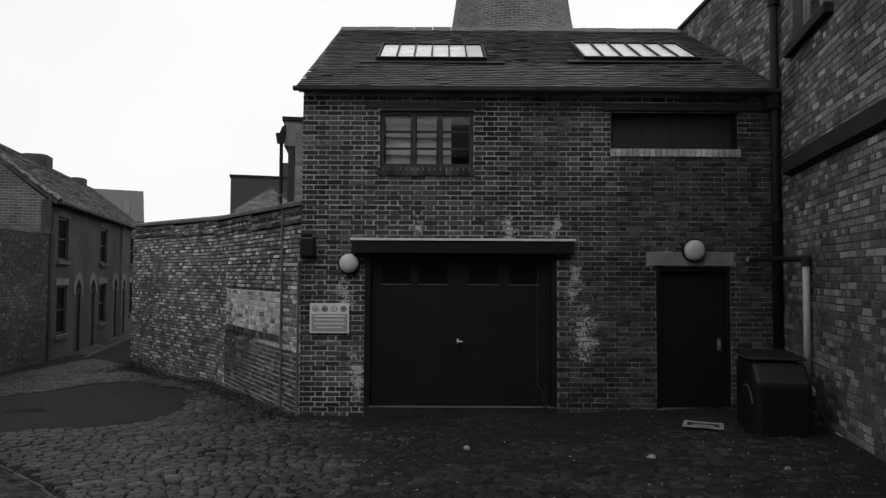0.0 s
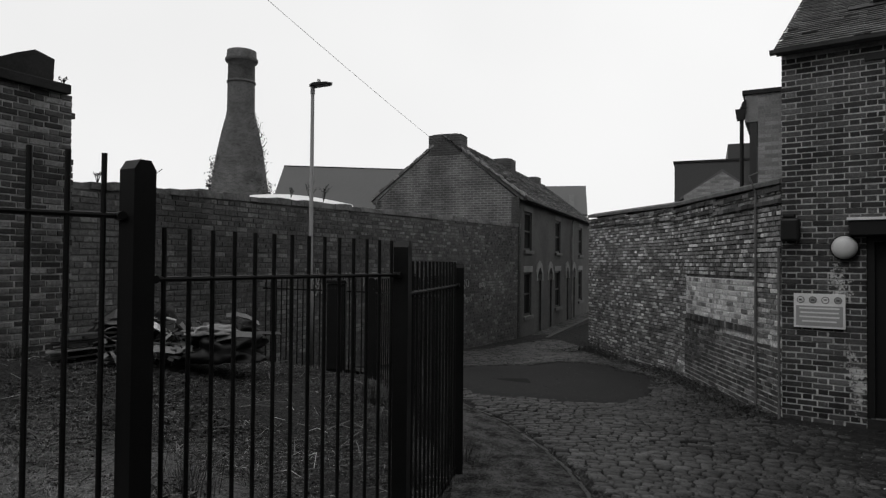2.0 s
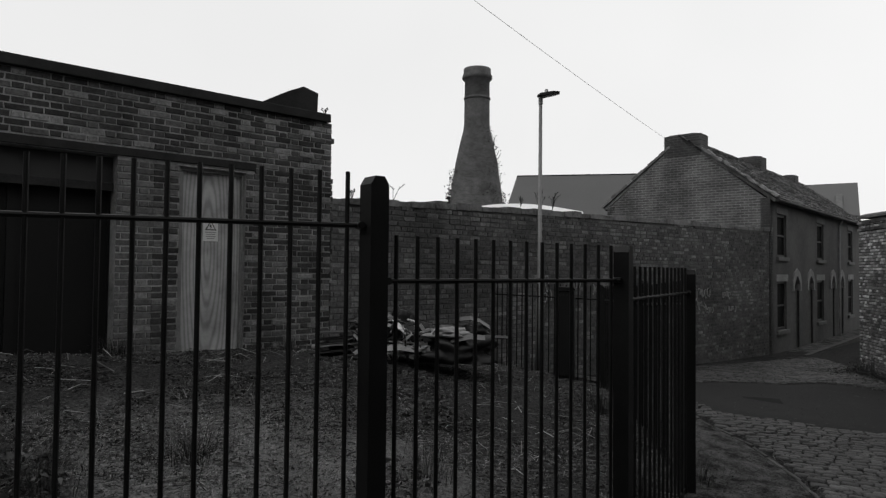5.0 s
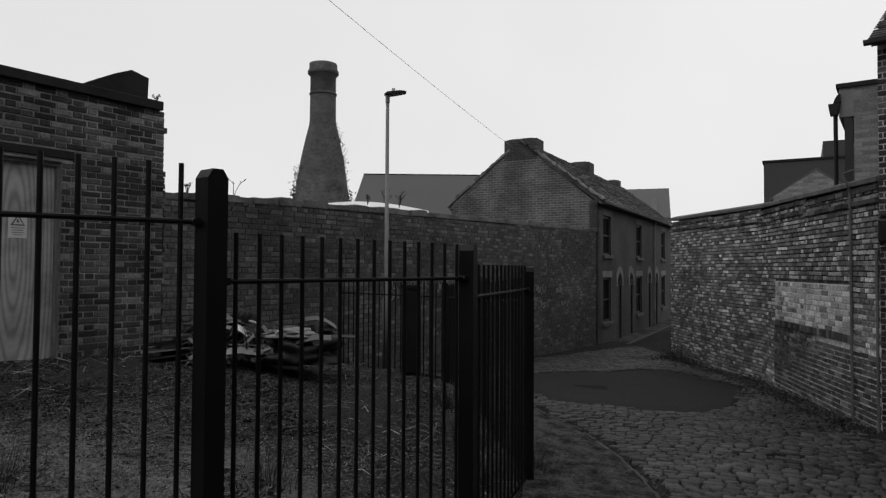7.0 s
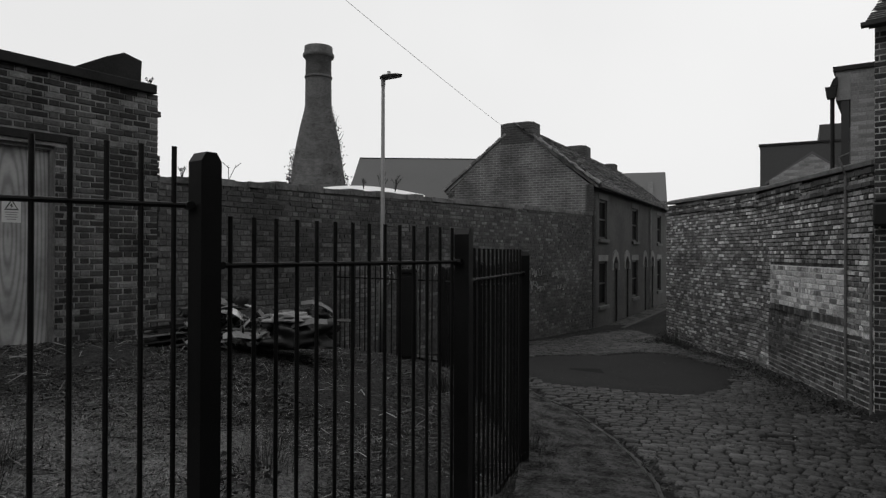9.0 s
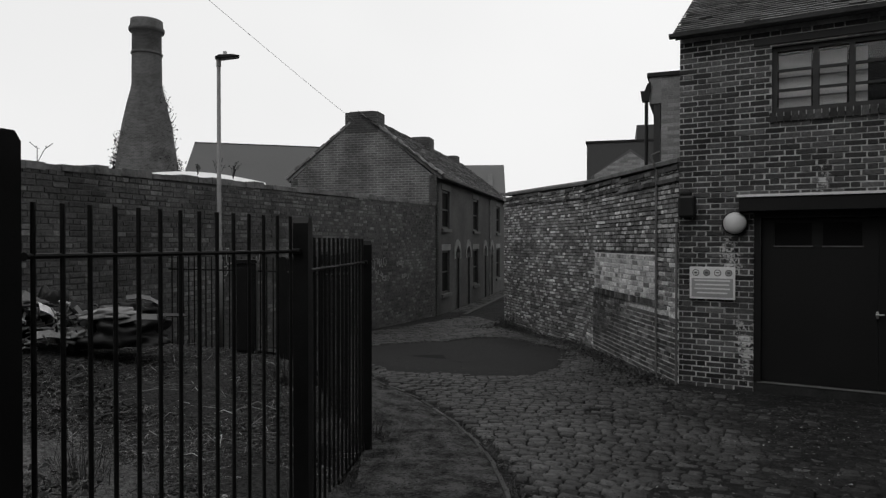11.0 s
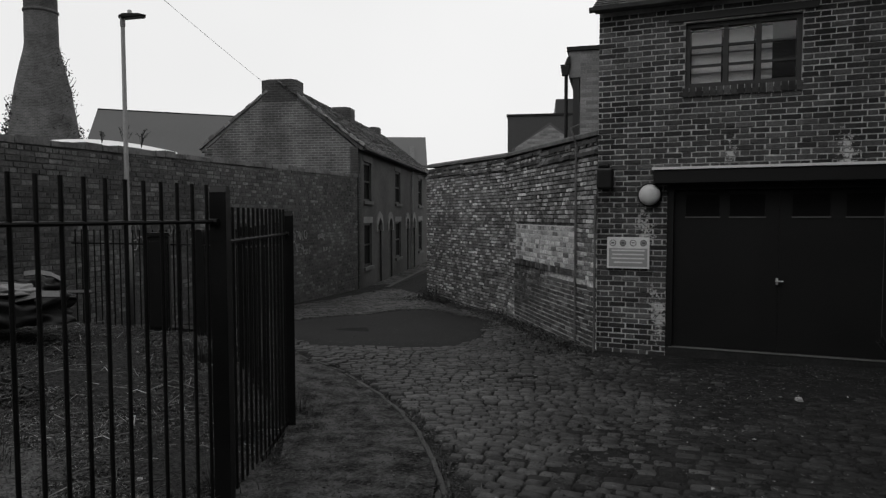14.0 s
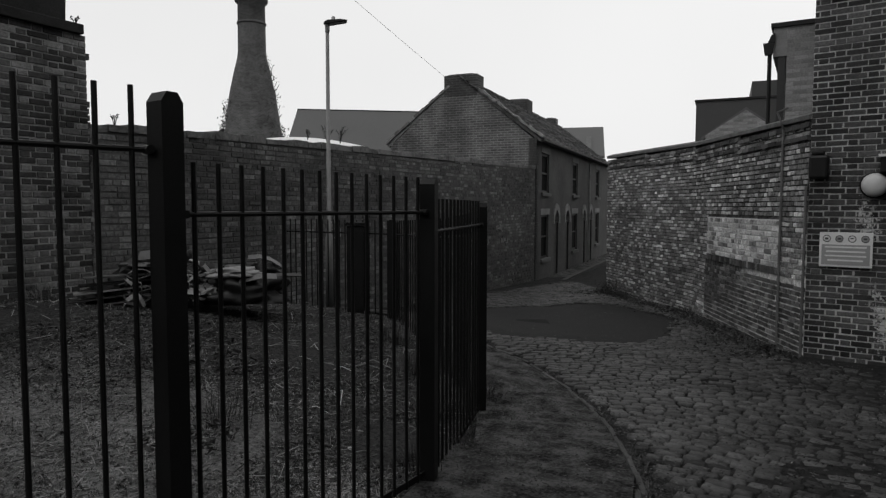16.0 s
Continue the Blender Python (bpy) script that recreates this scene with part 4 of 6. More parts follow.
# ---- cottages ----
C, HD = (-10.4, 17.45), (-0.25, 0.968)
HM = pose(C[0], C[1], 0, 0, 0, math.degrees(math.atan2(HD[1], HD[0])))  # x along the front, front faces -y
HL, HW, EAVE, APEX = 13.9, 4.9, 3.82, 5.8
cot = thing("cottage_terrace", HM, "low terrace of dark brick cottages with mossy tiled roof", "house")
cw = []
UPW = [(0.65, 1.6), (5.3, 6.25), (10.3, 11.2)]
for a, b in UPW:
    cw += [(a, b, 2.2, 3.42), (a, b, 0.12, 1.5)]
CD = [(2.3, 3.05), (4.0, 4.75), (7.25, 7.95), (8.75, 9.45)]
for a, b in CD:
    cw.append((a, b, -0.62, 1.72))
part("wall", panels(Shape(), 0, HL, -1.5, EAVE, 0, 0.25, cw), SOOTY_RENDER, cot, "dark soot-stained rendered front")
part("gable", Shape().prism([(0.0, -1.5), (HW, -1.5), (HW, EAVE - 0.1), (HW / 2, APEX - 0.05), (0.0, EAVE - 0.1)], 0, 0.25, pose(0.25, 0.0, 0, 0, 0, 90)), BRICK_HOUSE, cot)
part("end_wall", Shape().prism([(0.0, -1.5), (HW, -1.5), (HW, EAVE - 0.1), (HW / 2, APEX - 0.05), (0.0, EAVE - 0.1)], 0, 0.25, pose(HL, 0.0, 0, 0, 0, 90)), BRICK_HOUSE, cot)
part("back_wall", Shape().box(0, HL, HW - 0.25, HW, -1.5, EAVE), BRICK_HOUSE, cot)
hs = math.atan2(APEX - EAVE, HW / 2 + 0.12)
hroof = part("roof", Shape().prism([(-0.14, EAVE - 0.04), (HW / 2, APEX + 0.02), (HW / 2, APEX - 0.08), (-0.1, EAVE - 0.12)], 0.03, HL + 0.05, pose(0, 0, 0, 0, 0, 90) @ Matrix.Diagonal((1, -1, 1, 1)))
             .prism([(HW + 0.14, EAVE - 0.04), (HW / 2, APEX + 0.02), (HW / 2, APEX - 0.08), (HW + 0.1, EAVE - 0.12)], 0.03, HL + 0.05, pose(0, 0, 0, 0, 0, 90) @ Matrix.Diagonal((1, -1, 1, 1))), TILE_OLD, cot)
ht, rh = Shape(), random.Random(4)
HR = pose(-0.06, -0.16, EAVE - 0.035, math.degrees(hs))
hl2 = math.hypot(HW / 2 + 0.16, APEX - EAVE + 0.05)
yy, row = 0.0, 0
while yy < hl2 - 0.1:
    xx = -(row % 2) * 0.13
    while xx < HL:
        lift = rh.uniform(0, 0.025)
        ht.add([(xx, yy, 0.01 + lift), (xx + 0.25, yy, 0.01 + lift), (xx + 0.25, yy, 0.045 + lift), (xx, yy, 0.045 + lift), (xx + 0.25, yy + 0.26, 0.012), (xx, yy + 0.26, 0.012)],
               [(0, 1, 2, 3), (3, 2, 4, 5), (1, 4, 2), (0, 3, 5)])
        xx += 0.26
    yy += 0.2
    row += 1
tagged(part("roof_tiles", ht, TILE_OLD, hroof, m=HR), "uneven mossy roof tiles", kind="stuff")
verge, yy = Shape(), 0.0
while yy < hl2 - 0.6:
    w = rh.uniform(0.1, 0.2)
    verge.box(0.03 + rh.uniform(-0.04, 0.06), 0.1 + rh.uniform(0.05, 0.22), yy, yy + w, 0.02, 0.06 + rh.uniform(0, 0.05))
    yy += w + 0.015
tagged(part("verge_tiles", verge, STONE, hroof, m=HR), "pale broken mortar along the verge", kind="stuff")
vb, yy = Shape(), 0.0
HB = pose(0.06, HW + 0.16, EAVE - 0.035, -math.degrees(hs))
while yy < hl2 - 0.6:
    vb.box(-0.08, 0.16, -yy - 0.2, -yy, 0.0, 0.06 + rh.uniform(0, 0.05))
    yy += 0.22
tagged(part("verge_tiles_back", vb, TILE_OLD, hroof, m=HB), kind="stuff")


def chimney(x, w, d, z0, z1, lean=0.0):
    st = part("chimney", Shape().box(x, x + d, HW / 2 - w / 2, HW / 2 + w / 2, z0, z1), BRICK_STACK, cot, bevel=0.02)
    part("flaunching", Shape().prism([(-w / 2 + 0.05, z1 + 0.003), (w / 2 - 0.05, z1 + 0.003), (w / 2 - 0.2, z1 + 0.03), (-w / 2 + 0.2, z1 + 0.03)], x + 0.05, x + d - 0.05, pose(0, HW / 2, 0, 0, 0, 90) @ Matrix.Diagonal((1, -1, 1, 1))), COPING, st)


chimney(-0.006, 1.12, 0.6, 5.2, 5.86)
chimney(6.2, 0.9, 0.7, 5.0, 6.02)
chimney(11.6, 0.6, 0.5, 5.0, 5.95)
part("gutter", Shape().rod((-0.02, -0.2, EAVE - 0.08), (HL, -0.2, EAVE - 0.08), 0.05, 8), GUTTER, cot)
pipe = part("downpipe", Shape().tube([(8.4, -0.16, EAVE - 0.1), (8.4, -0.07, EAVE - 0.3), (8.4, -0.07, -0.5), (8.55, -0.09, -0.6)], 0.04, 8), STONE, cot)
for a, b in UPW:
    for z0, z1 in ((2.2, 3.42), (0.12, 1.5)):
        mid = (z0 + z1) / 2
        w = part("window", panels(Shape(), a, b, z0, z1, 0.05, 0.14, [(a + 0.07, b - 0.07, z0 + 0.07, mid - 0.025), (a + 0.07, b - 0.07, mid + 0.025, z1 - 0.07)]), DARK_TIMBER, cot)
        for q0, q1 in ((z0 + 0.07, (z0 + z1) / 2 - 0.025), ((z0 + z1) / 2 + 0.025, z1 - 0.07)):
            # opaque near-black panes: darkness and lack of reflection are put into the colour
            part("pane", Shape().box(a + 0.07, b - 0.07, 0.09, 0.096, q0, q1), NEAR_BLACK, w)
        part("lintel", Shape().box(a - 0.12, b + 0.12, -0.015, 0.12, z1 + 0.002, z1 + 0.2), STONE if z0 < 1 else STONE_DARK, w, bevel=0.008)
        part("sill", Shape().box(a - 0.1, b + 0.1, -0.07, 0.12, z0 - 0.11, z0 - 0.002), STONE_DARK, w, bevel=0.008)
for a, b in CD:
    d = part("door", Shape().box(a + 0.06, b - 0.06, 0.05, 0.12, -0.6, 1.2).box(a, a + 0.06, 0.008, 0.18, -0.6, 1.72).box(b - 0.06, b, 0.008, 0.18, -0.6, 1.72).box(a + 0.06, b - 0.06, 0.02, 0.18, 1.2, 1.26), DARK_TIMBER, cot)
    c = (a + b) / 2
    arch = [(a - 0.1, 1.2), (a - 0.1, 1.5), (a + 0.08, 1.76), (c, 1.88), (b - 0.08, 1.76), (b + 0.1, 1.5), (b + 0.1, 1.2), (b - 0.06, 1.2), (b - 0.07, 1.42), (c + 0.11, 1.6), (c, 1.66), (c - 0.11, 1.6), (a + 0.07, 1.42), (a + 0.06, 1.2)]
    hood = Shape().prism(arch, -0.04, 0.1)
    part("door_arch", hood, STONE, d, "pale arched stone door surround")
    part("fanlight", Shape().box(a + 0.06, b - 0.06, 0.13, 0.135, 1.26, 1.72), NEAR_BLACK, d)
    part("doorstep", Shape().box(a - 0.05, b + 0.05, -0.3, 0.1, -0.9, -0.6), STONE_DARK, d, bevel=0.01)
# near-black sheet along the terrace, coloured as unlit rooms
part("rooms", Shape().box(0.3, HL - 0.3, 0.7, 0.75, -1, EAVE), NEAR_BLACK, cot)
tagged(part("cottage_kerb", Shape().box(-0.5, HL, -0.75, -0.62, -1.5, -0.5, HM), KERB), "worn stone kerb before the cottages", "kerb", kind="structure")
tagged(part("cottage_pavement", Shape().box(-0.5, HL, -0.62, -0.01, -1.5, -0.52, HM), PAVING), "narrow tarmac pavement before the cottages", "pavement", kind="structure")

# the house that closes the lane
H2 = pose(-19.4, 35.2, 0.3, 0, 0, 25.7)
far_house = thing("end_house", H2, "distant gabled house closing the lane", "house")
part("wall", Shape().box(0, 3.0, 0.2, 6, -1.5, 4.5).prism([(0.2, 4.5), (6, 4.5), (3.1, 6.3)], 0, 3.0, pose(0, 0, 0, 0, 0, 90) @ Matrix.Diagonal((1, -1, 1, 1))), BRICK_HOUSE, far_house)
part("roof", Shape().prism([(-0.1, 4.45), (3.1, 6.5), (6.3, 4.45), (6.3, 4.3), (3.1, 6.35), (-0.1, 4.3)], -0.1, 3.15, pose(0, 0, 0, 0, 0, 90) @ Matrix.Diagonal((1, -1, 1, 1))), SLATE_FAR, far_house)
part("roof_light", Shape().box(2.1, 2.4, 0.6, 2.3, 0.02, 0.06), STONE_DARK, far_house, m=pose(0, -0.1, 4.5, 32.6))

# ---- behind the garden wall: parapet, dark block, gable ----
annex = thing("annexe", pose(-3.17, 13.1, 0, 0, 0, 8), "pale brick annexe with parapet behind the wall", "building")
part("wall", Shape().box(0.22, 3.2, 0, 3, 0, 4.95), BRICK_FAR, annex)
part("beam", Shape().box(0, 0.219, 0, 3, 4.44, 4.95), STONE, annex)
part("coping", Shape().box(-0.04, 3.24, -0.04, 3.04, 4.954, 5.03), COPING, annex)
part("post", Shape().box(0.08, 0.2, 0.02, 0.1, 0, 4.44), DARK_TIMBER, annex)
part("downpipe", Shape().rod((-0.05, -0.02, 0), (-0.05, -0.02, 4.6), 0.035, 8), GUTTER, annex)
part("hopper", Shape().prism([(-0.13, 0.1), (0.05, 0.1), (0.02, -0.1), (-0.1, -0.1)], -0.09, 0.05, pose(-0.03, 0, 4.58)), GUTTER, annex)
part("hopper_cap", Shape().prism([(-0.05, 0), (0.06, 0), (0.06, 0.16), (0.0, 0.12)], -0.09, 0.05, pose(-0.03, 0, 4.69)), GUTTER, annex)
block = thing("clad_block", pose(-7.4, 22.95, 0, 0, 0, 14), "plain dark clad block beyond the wall", "building")
part("wall", Shape().box(0, 5, 0, 6, -1, 5.28), RENDER_FAR, block)
part("coping", Shape().box(-0.04, 5.04, -0.04, 6.04, 5.284, 5.35), COPING, block)
part("upper_stage", Shape().box(1.7, 5, 0.3, 5, 5.354, 5.9), RENDER_FAR, block)
outhouse = thing("outhouse", pose(-5.75, 18.25, 0, 0, 0, 14), "pale brick outhouse gable behind the wall", "building")
part("wall", Shape().prism([(0, 0), (1.9, 0), (1.9, 3.6), (0.97, 4.28), (0, 3.66)], 0, 2.5), BRICK_FAR, outhouse)
part("roof", Shape().prism([(-0.1, 3.62), (0.97, 4.36), (2.0, 3.58), (2.0, 3.5), (0.97, 4.28), (-0.1, 3.54)], 0.05, 2.6), SLATE_FAR, outhouse)

# ---- kilns ----
def bottle(name, x, y, z, profile, label, n=40):
    kiln = thing(name, pose(x, y, z), label, "kiln")
    part("shaft", Shape().lathe(profile, n), BRICK_KILN if name == "bottle_kiln" else BRICK_HOVEL, kiln, smooth=True)
    return kiln


k1 = bottle("bottle_kiln", -36.5, 26.8, -1, [(3.6, 0), (3.3, 3), (2.5, 5.5), (1.86, 7.0), (1.7, 8.2), (1.44, 10.0), (1.14, 11.4), (0.94, 12.2), (0.88, 12.6), (0.86, 14.4), (0.85, 15.7), (0.98, 15.76), (1.04, 15.86), (1.03, 16.0), (0.95, 16.12), (0.93, 16.5), (0.8, 16.52)], "tall brick bottle kiln with weeds growing on it")
part("band", Shape().lathe([(0.86, 14.35), (0.92, 14.4), (0.92, 14.5), (0.84, 14.56)], 40), BRICK_KILN, k1, smooth=True)
k2 = bottle("hovel_kiln", 2.15, 19.95, 0, [(3.2, 0), (3.1, 5), (2.5, 7.6), (1.9, 9.2), (1.84, 9.5), (1.7, 10.4), (1.35, 12.5), (1.2, 14), (1.3, 14.1), (1.3, 14.5), (1.1, 14.6)], "broad brick kiln rising behind the workshop roof")
weeds, rk = Shape(), random.Random(9)
for i in range(950):
    if rk.random() < 0.5:
        a, z = rk.gauss(-2.3, 0.3), 7.0 + 2.6 * rk.random() ** 1.4
    else:
        a, z = rk.gauss(0.75, 0.45), rk.choice((rk.uniform(7, 8), rk.uniform(9.2, 12.6)))
    r = float(np.interp(z, [5.5, 7.0, 8.2, 10.0, 11.4, 12.2, 12.6], [2.6, 1.98, 1.78, 1.5, 1.2, 0.98, 0.92])) - 0.12 + abs(rk.gauss(0, 0.17))
    c = Vector((r * math.cos(a), r * math.sin(a), z + rk.uniform(-0.1, 0.1)))
    d = [Vector((rk.uniform(-1, 1), rk.uniform(-1, 1), rk.uniform(-1, 1))) * 0.085 for _ in range(3)]
    weeds.add([c + q for q in d], [(0, 1, 2)])
for i in range(46):
    a, z = (rk.gauss(-2.3, 0.25), rk.uniform(6.9, 9.0)) if i % 2 else (rk.gauss(0.75, 0.4), rk.uniform(7.0, 12.2))
    r = float(np.interp(z, [5.5, 7.0, 8.2, 10.0, 11.4, 12.2], [2.5, 1.85, 1.68, 1.42, 1.12, 0.92]))
    root = Vector((r * math.cos(a), r * math.sin(a), z))
    weeds.tube([root, root + Vector((math.cos(a) * 0.12, math.sin(a) * 0.12, 0.1)), root + Vector((math.cos(a) * 0.2 + rk.uniform(-0.15, 0.15), math.sin(a) * 0.2 + rk.uniform(-0.15, 0.15), rk.uniform(0.1, 0.5)))], 0.016, 4)
tagged(part("weed_growth", weeds, WEED, k1), "straggling weeds", kind="stuff")

# sheds beyond the boundary wall
shed = thing("long_shed", pose(-25.1, 20.3, 0, 0, 0, 45), "long grey slate shed roof beyond the wall", "building")
part("wall", Shape().box(0, 9, 0.2, 5, -1, 4.2), BRICK_HOUSE, shed)
part("roof", Shape().add([(-0.3, -0.6, 3.9), (9.5, -0.6, 3.9), (9.3, 2.2, 6.6), (0.2, 2.2, 6.6), (9.5, 5, 3.9), (-0.3, 5, 3.9)], [(0, 1, 2, 3), (3, 2, 4, 5), (0, 3, 5), (1, 4, 2), (0, 5, 4, 1)]), SLATE_FAR, shed)
part("ridge", Shape().rod((0.2, 2.2, 6.6), (9.3, 2.2, 6.6), 0.035, 8), GUTTER, shed)
lean = thing("white_sheet_roof", pose(-12.2, 7.68, -0.15, 0, 0, 49), "white corrugated sheet roof behind the boundary wall", "roof")
sh = Shape()
for i in range(22):
    x0 = i * 0.145
    sh.add([(x0, 0, 2.86 + 0.2 * math.sin(i / 22 * 3.1)), (x0 + 0.145, 0, 2.86 + 0.2 * math.sin((i + 1) / 22 * 3.1)), (x0 + 0.145, 1.4, 3.25 + 0.2 * math.sin((i + 1) / 22 * 3.1)), (x0, 1.4, 3.25 + 0.2 * math.sin(i / 22 * 3.1)),
            (x0, 0, 2.5), (x0 + 0.145, 0, 2.5)], [(0, 1, 2, 3), (4, 5, 1, 0)])
part("sheet", sh, WHITE_SHEET, lean)
part("support", Shape().box(0, 3.1, 0.3, 1.3, -0.5, 2.2), BRICK_HOUSE, lean)

# twigs that grow on the wall tops
def sapling(x, y, z, h, n, seed, label="bare straggling weed rooted in old brickwork", group="weeds on wall tops"):
    rq = random.Random(seed)
    plant = thing("wall_weed", pose(x, y, z), label, "weed", group)
    stems = Shape()
    for _ in range(n):
        q = rq.uniform(0, 6.28)
        tip = Vector((math.cos(q) * h * rq.uniform(0.1, 0.6), math.sin(q) * h * rq.uniform(0.1, 0.6), h * rq.uniform(0.5, 1)))
        mid = tip * 0.5 + Vector((rq.uniform(-0.1, 0.1) * h, rq.uniform(-0.1, 0.1) * h, 0.1 * h))
        stems.tube([(0, 0, -0.03), mid, tip], 0.0045, 4)
        for k in range(5):
            c = mid.lerp(tip, k / 4)
            stems.add([c, c + Vector((rq.uniform(-1, 1), rq.uniform(-1, 1), rq.uniform(-0.5, 1))) * 0.028, c + Vector((rq.uniform(-1, 1), rq.uniform(-1, 1), rq.uniform(-0.5, 1))) * 0.028], [(0, 1, 2)])
    part("stems", stems, WEED, plant)


for x, y, z, h, n, k in ((-8.83, 4.7, 2.78, 0.35, 2, 1), (-9.2, 7.9, 2.9, 0.3, 8, 2), (-9.28, 8.3, 2.9, 0.34, 9, 3), (-9.12, 7.4, 2.88, 0.16, 6, 4), (-8.6, 3.5, 3.8, 0.1, 5, 5), (-8.76, 4.0, 2.74, 0.16, 5, 6)):
    sapling(x, y, z, h, n, k)
sapling(1.48, 8.9, ground(1.48, 8.9), 0.62, 5, 7, "thin bare weed growing beside the garage door", "")

# ---- railings ----
BAR = Shape().rod((0, 0, -0.12), (0, 0, 1.635), 0.0098, 8).mesh("bar")
BAR.materials.append(BLACK_STEEL)
POST = Shape().prism([(-0.044, -0.15), (0.044, -0.15), (0.044, 1.81), (0.022, 1.845), (-0.022, 1.845), (-0.044, 1.81)], -0.044, 0.044).mesh("post")
POST.materials.append(BLACK_STEEL)
TOPS = [2.3, 2.24, 2.145, 1.905, 1.775, 1.66, 1.56, 1.62]
PANEL_TOP = [2.22, 2.16, 1.905, 1.79, 1.7, 1.6, 1.55]
for i, (a, b) in enumerate(zip(FENCE, FENCE[1:])):
    n = (Vector(b) - Vector(a)).length
    fence = thing("railing_panel", along(a, b, 0), "black painted steel vertical bar railing panel", "railing", "railings round the waste ground")
    ang = math.degrees(math.atan2(b[1] - a[1], b[0] - a[0]))
    p = new("post", POST)
    p.parent, p.matrix_basis = fence, pose(0, 0, TOPS[i] - 1.845) @ Matrix.Diagonal((1.5, 1.5, 1, 1) if i == 6 else (1, 1, 1, 1))
    if i == len(FENCE) - 2:
        p = new("post", POST)
        p.parent, p.matrix_basis = fence, pose(n, 0, TOPS[i + 1] - 1.845) @ Matrix.Diagonal((1.4, 1.4, 1, 1))
    za = PANEL_TOP[i]
    drop = 0.22 if i < 2 else 0.195
    zb = za if i < 4 else PANEL_TOP[min(i + 1, 6)]
    k = max(2, round(n / 0.116))
    part("rail", Shape().rod((0.05, 0, za - drop), (n - 0.05, 0, zb - drop), 0.011, 8), BLACK_STEEL, fence)
    part("rail", Shape().box(0.05, n - 0.05, -0.004, 0.004, za - 1.75, za - 1.71), BLACK_STEEL, fence)
    for j in range(1, k):
        t = j / k
        ob = new("bar", BAR)
        ob.parent, ob.matrix_basis = fence, pose(t * n, 0, za + (zb - za) * t - 1.635)
    for x in (0.06, n - 0.06):
        part("bracket", Shape().rod((x, -0.03, za - drop), (x, 0.03, za - drop), 0.016, 8), BLACK_STEEL, fence)

cabinet = thing("feeder_cabinet", pose(-7.3, 6.7, ground(-7.3, 6.7), 0, 0, 40), "dark steel utility cabinet behind the railings", "cabinet")
part("body", Shape().box(-0.13, 0.13, -0.13, 0.13, 0, 1.28), BLACK_STEEL, cabinet, bevel=0.01)
part("cap", Shape().prism([(-0.15, 1.284), (0.15, 1.284), (0.13, 1.33), (-0.13, 1.33)], -0.15, 0.15), BLACK_STEEL, cabinet)
part("cabinet_door", Shape().box(-0.11, 0.11, -0.148, -0.132, 0.08, 1.22), BLACK_STEEL, cabinet, bevel=0.004)

# ---- street lamp ----
LX, LY = -8.35, 7.15
lamp = thing("street_lamp", pose(LX, LY, ground(LX, LY)), "slim galvanised street lamp with a flat lantern", "street lamp")
lz = 4.55 - ground(LX, LY)
part("column", Shape().lathe([(0.062, 0), (0.062, 1.15), (0.036, 1.2), (0.028, lz)], 12), GALV, lamp, smooth=True)
part("spigot", Shape().lathe([(0.036, lz - 0.1), (0.036, lz + 0.04)], 12), GALV, lamp)
part("lantern", Shape().prism([(-0.06, 0.0), (0.03, -0.02), (0.29, 0.035), (0.31, 0.055), (0.2, 0.066), (0.0, 0.042)], -0.085, 0.085, pose(0, 0, lz + 0.03, 0, 0, 48)), BLACK_PLASTIC, lamp, bevel=0.012)
part("sensor", Shape().lathe([(0.03, 0), (0.03, 0.05), (0.02, 0.06)], 10, pose(0.06, 0.07, lz + 0.085)), WHITE_PVC, lamp)

# cable from the cottage chimney over the lane
cable = thing("overhead_cable", pose(0, 0, 0), "thin dark overhead cable to the cottage chimney", "cable")
a, b = Vector((-13.0, 16.75, 5.6)), Vector((-5.2, -6.5, 8.2))
part("wire", Shape().tube([a.lerp(b, i / 24) - Vector((0, 0, 0.9 * (i / 24) * (1 - i / 24))) for i in range(25)], 0.0055, 4), STONE, cable)

# ---- sign on the workshop ----
sign = thing("information_sign", pose(-1.515, 8.97, 1.245), "white and grey enamel safety sign with four roundels", "sign")
part("plate", Shape().box(-0.27, 0.27, -0.012, 0.01, -0.205, 0.205), SIGN_WHITE, sign, bevel=0.003)
part("panel", Shape().box(-0.245, 0.245, -0.016, -0.0125, -0.18, 0.06), SIGN_GREY, sign)
for i in range(4):
    x = -0.195 + i * 0.13
    ring = part("roundel", Shape().lathe([(0.042, 0), (0.042, 0.004)], 20, pose(x, -0.0125, 0.13, 90)), SIGN_DARK, sign)
    part("roundel_field", Shape().lathe([(0.033, 0.0045), (0.033, 0.007)], 20, pose(x, -0.0125, 0.13, 90)), SIGN_GREY if i % 2 else SIGN_WHITE, ring)
    part("pictogram", Shape().box(x - 0.018, x + 0.018, -0.023, -0.02, 0.12 if i != 2 else 0.128, 0.142), SIGN_DARK, ring)
for i, w in enumerate((0.42, 0.4, 0.42, 0.36)):
    part("text_bar", Shape().box(-w / 2, w / 2, -0.0195, -0.0165, 0.022 - i * 0.052, 0.04 - i * 0.052), SIGN_WHITE, sign)
box = thing("bracket_box", pose(-1.84, 8.99, 2.2), "black rusted cable box on the brick corner", "box")
part("body", Shape().box(-0.08, 0.13, -0.14, -0.01, -0.12, 0.16), BLACK_PLASTIC, box, bevel=0.03)
part("cap", Shape().box(-0.06, 0.08, -0.1, -0.01, 0.163, 0.22), GUTTER, box, bevel=0.02)

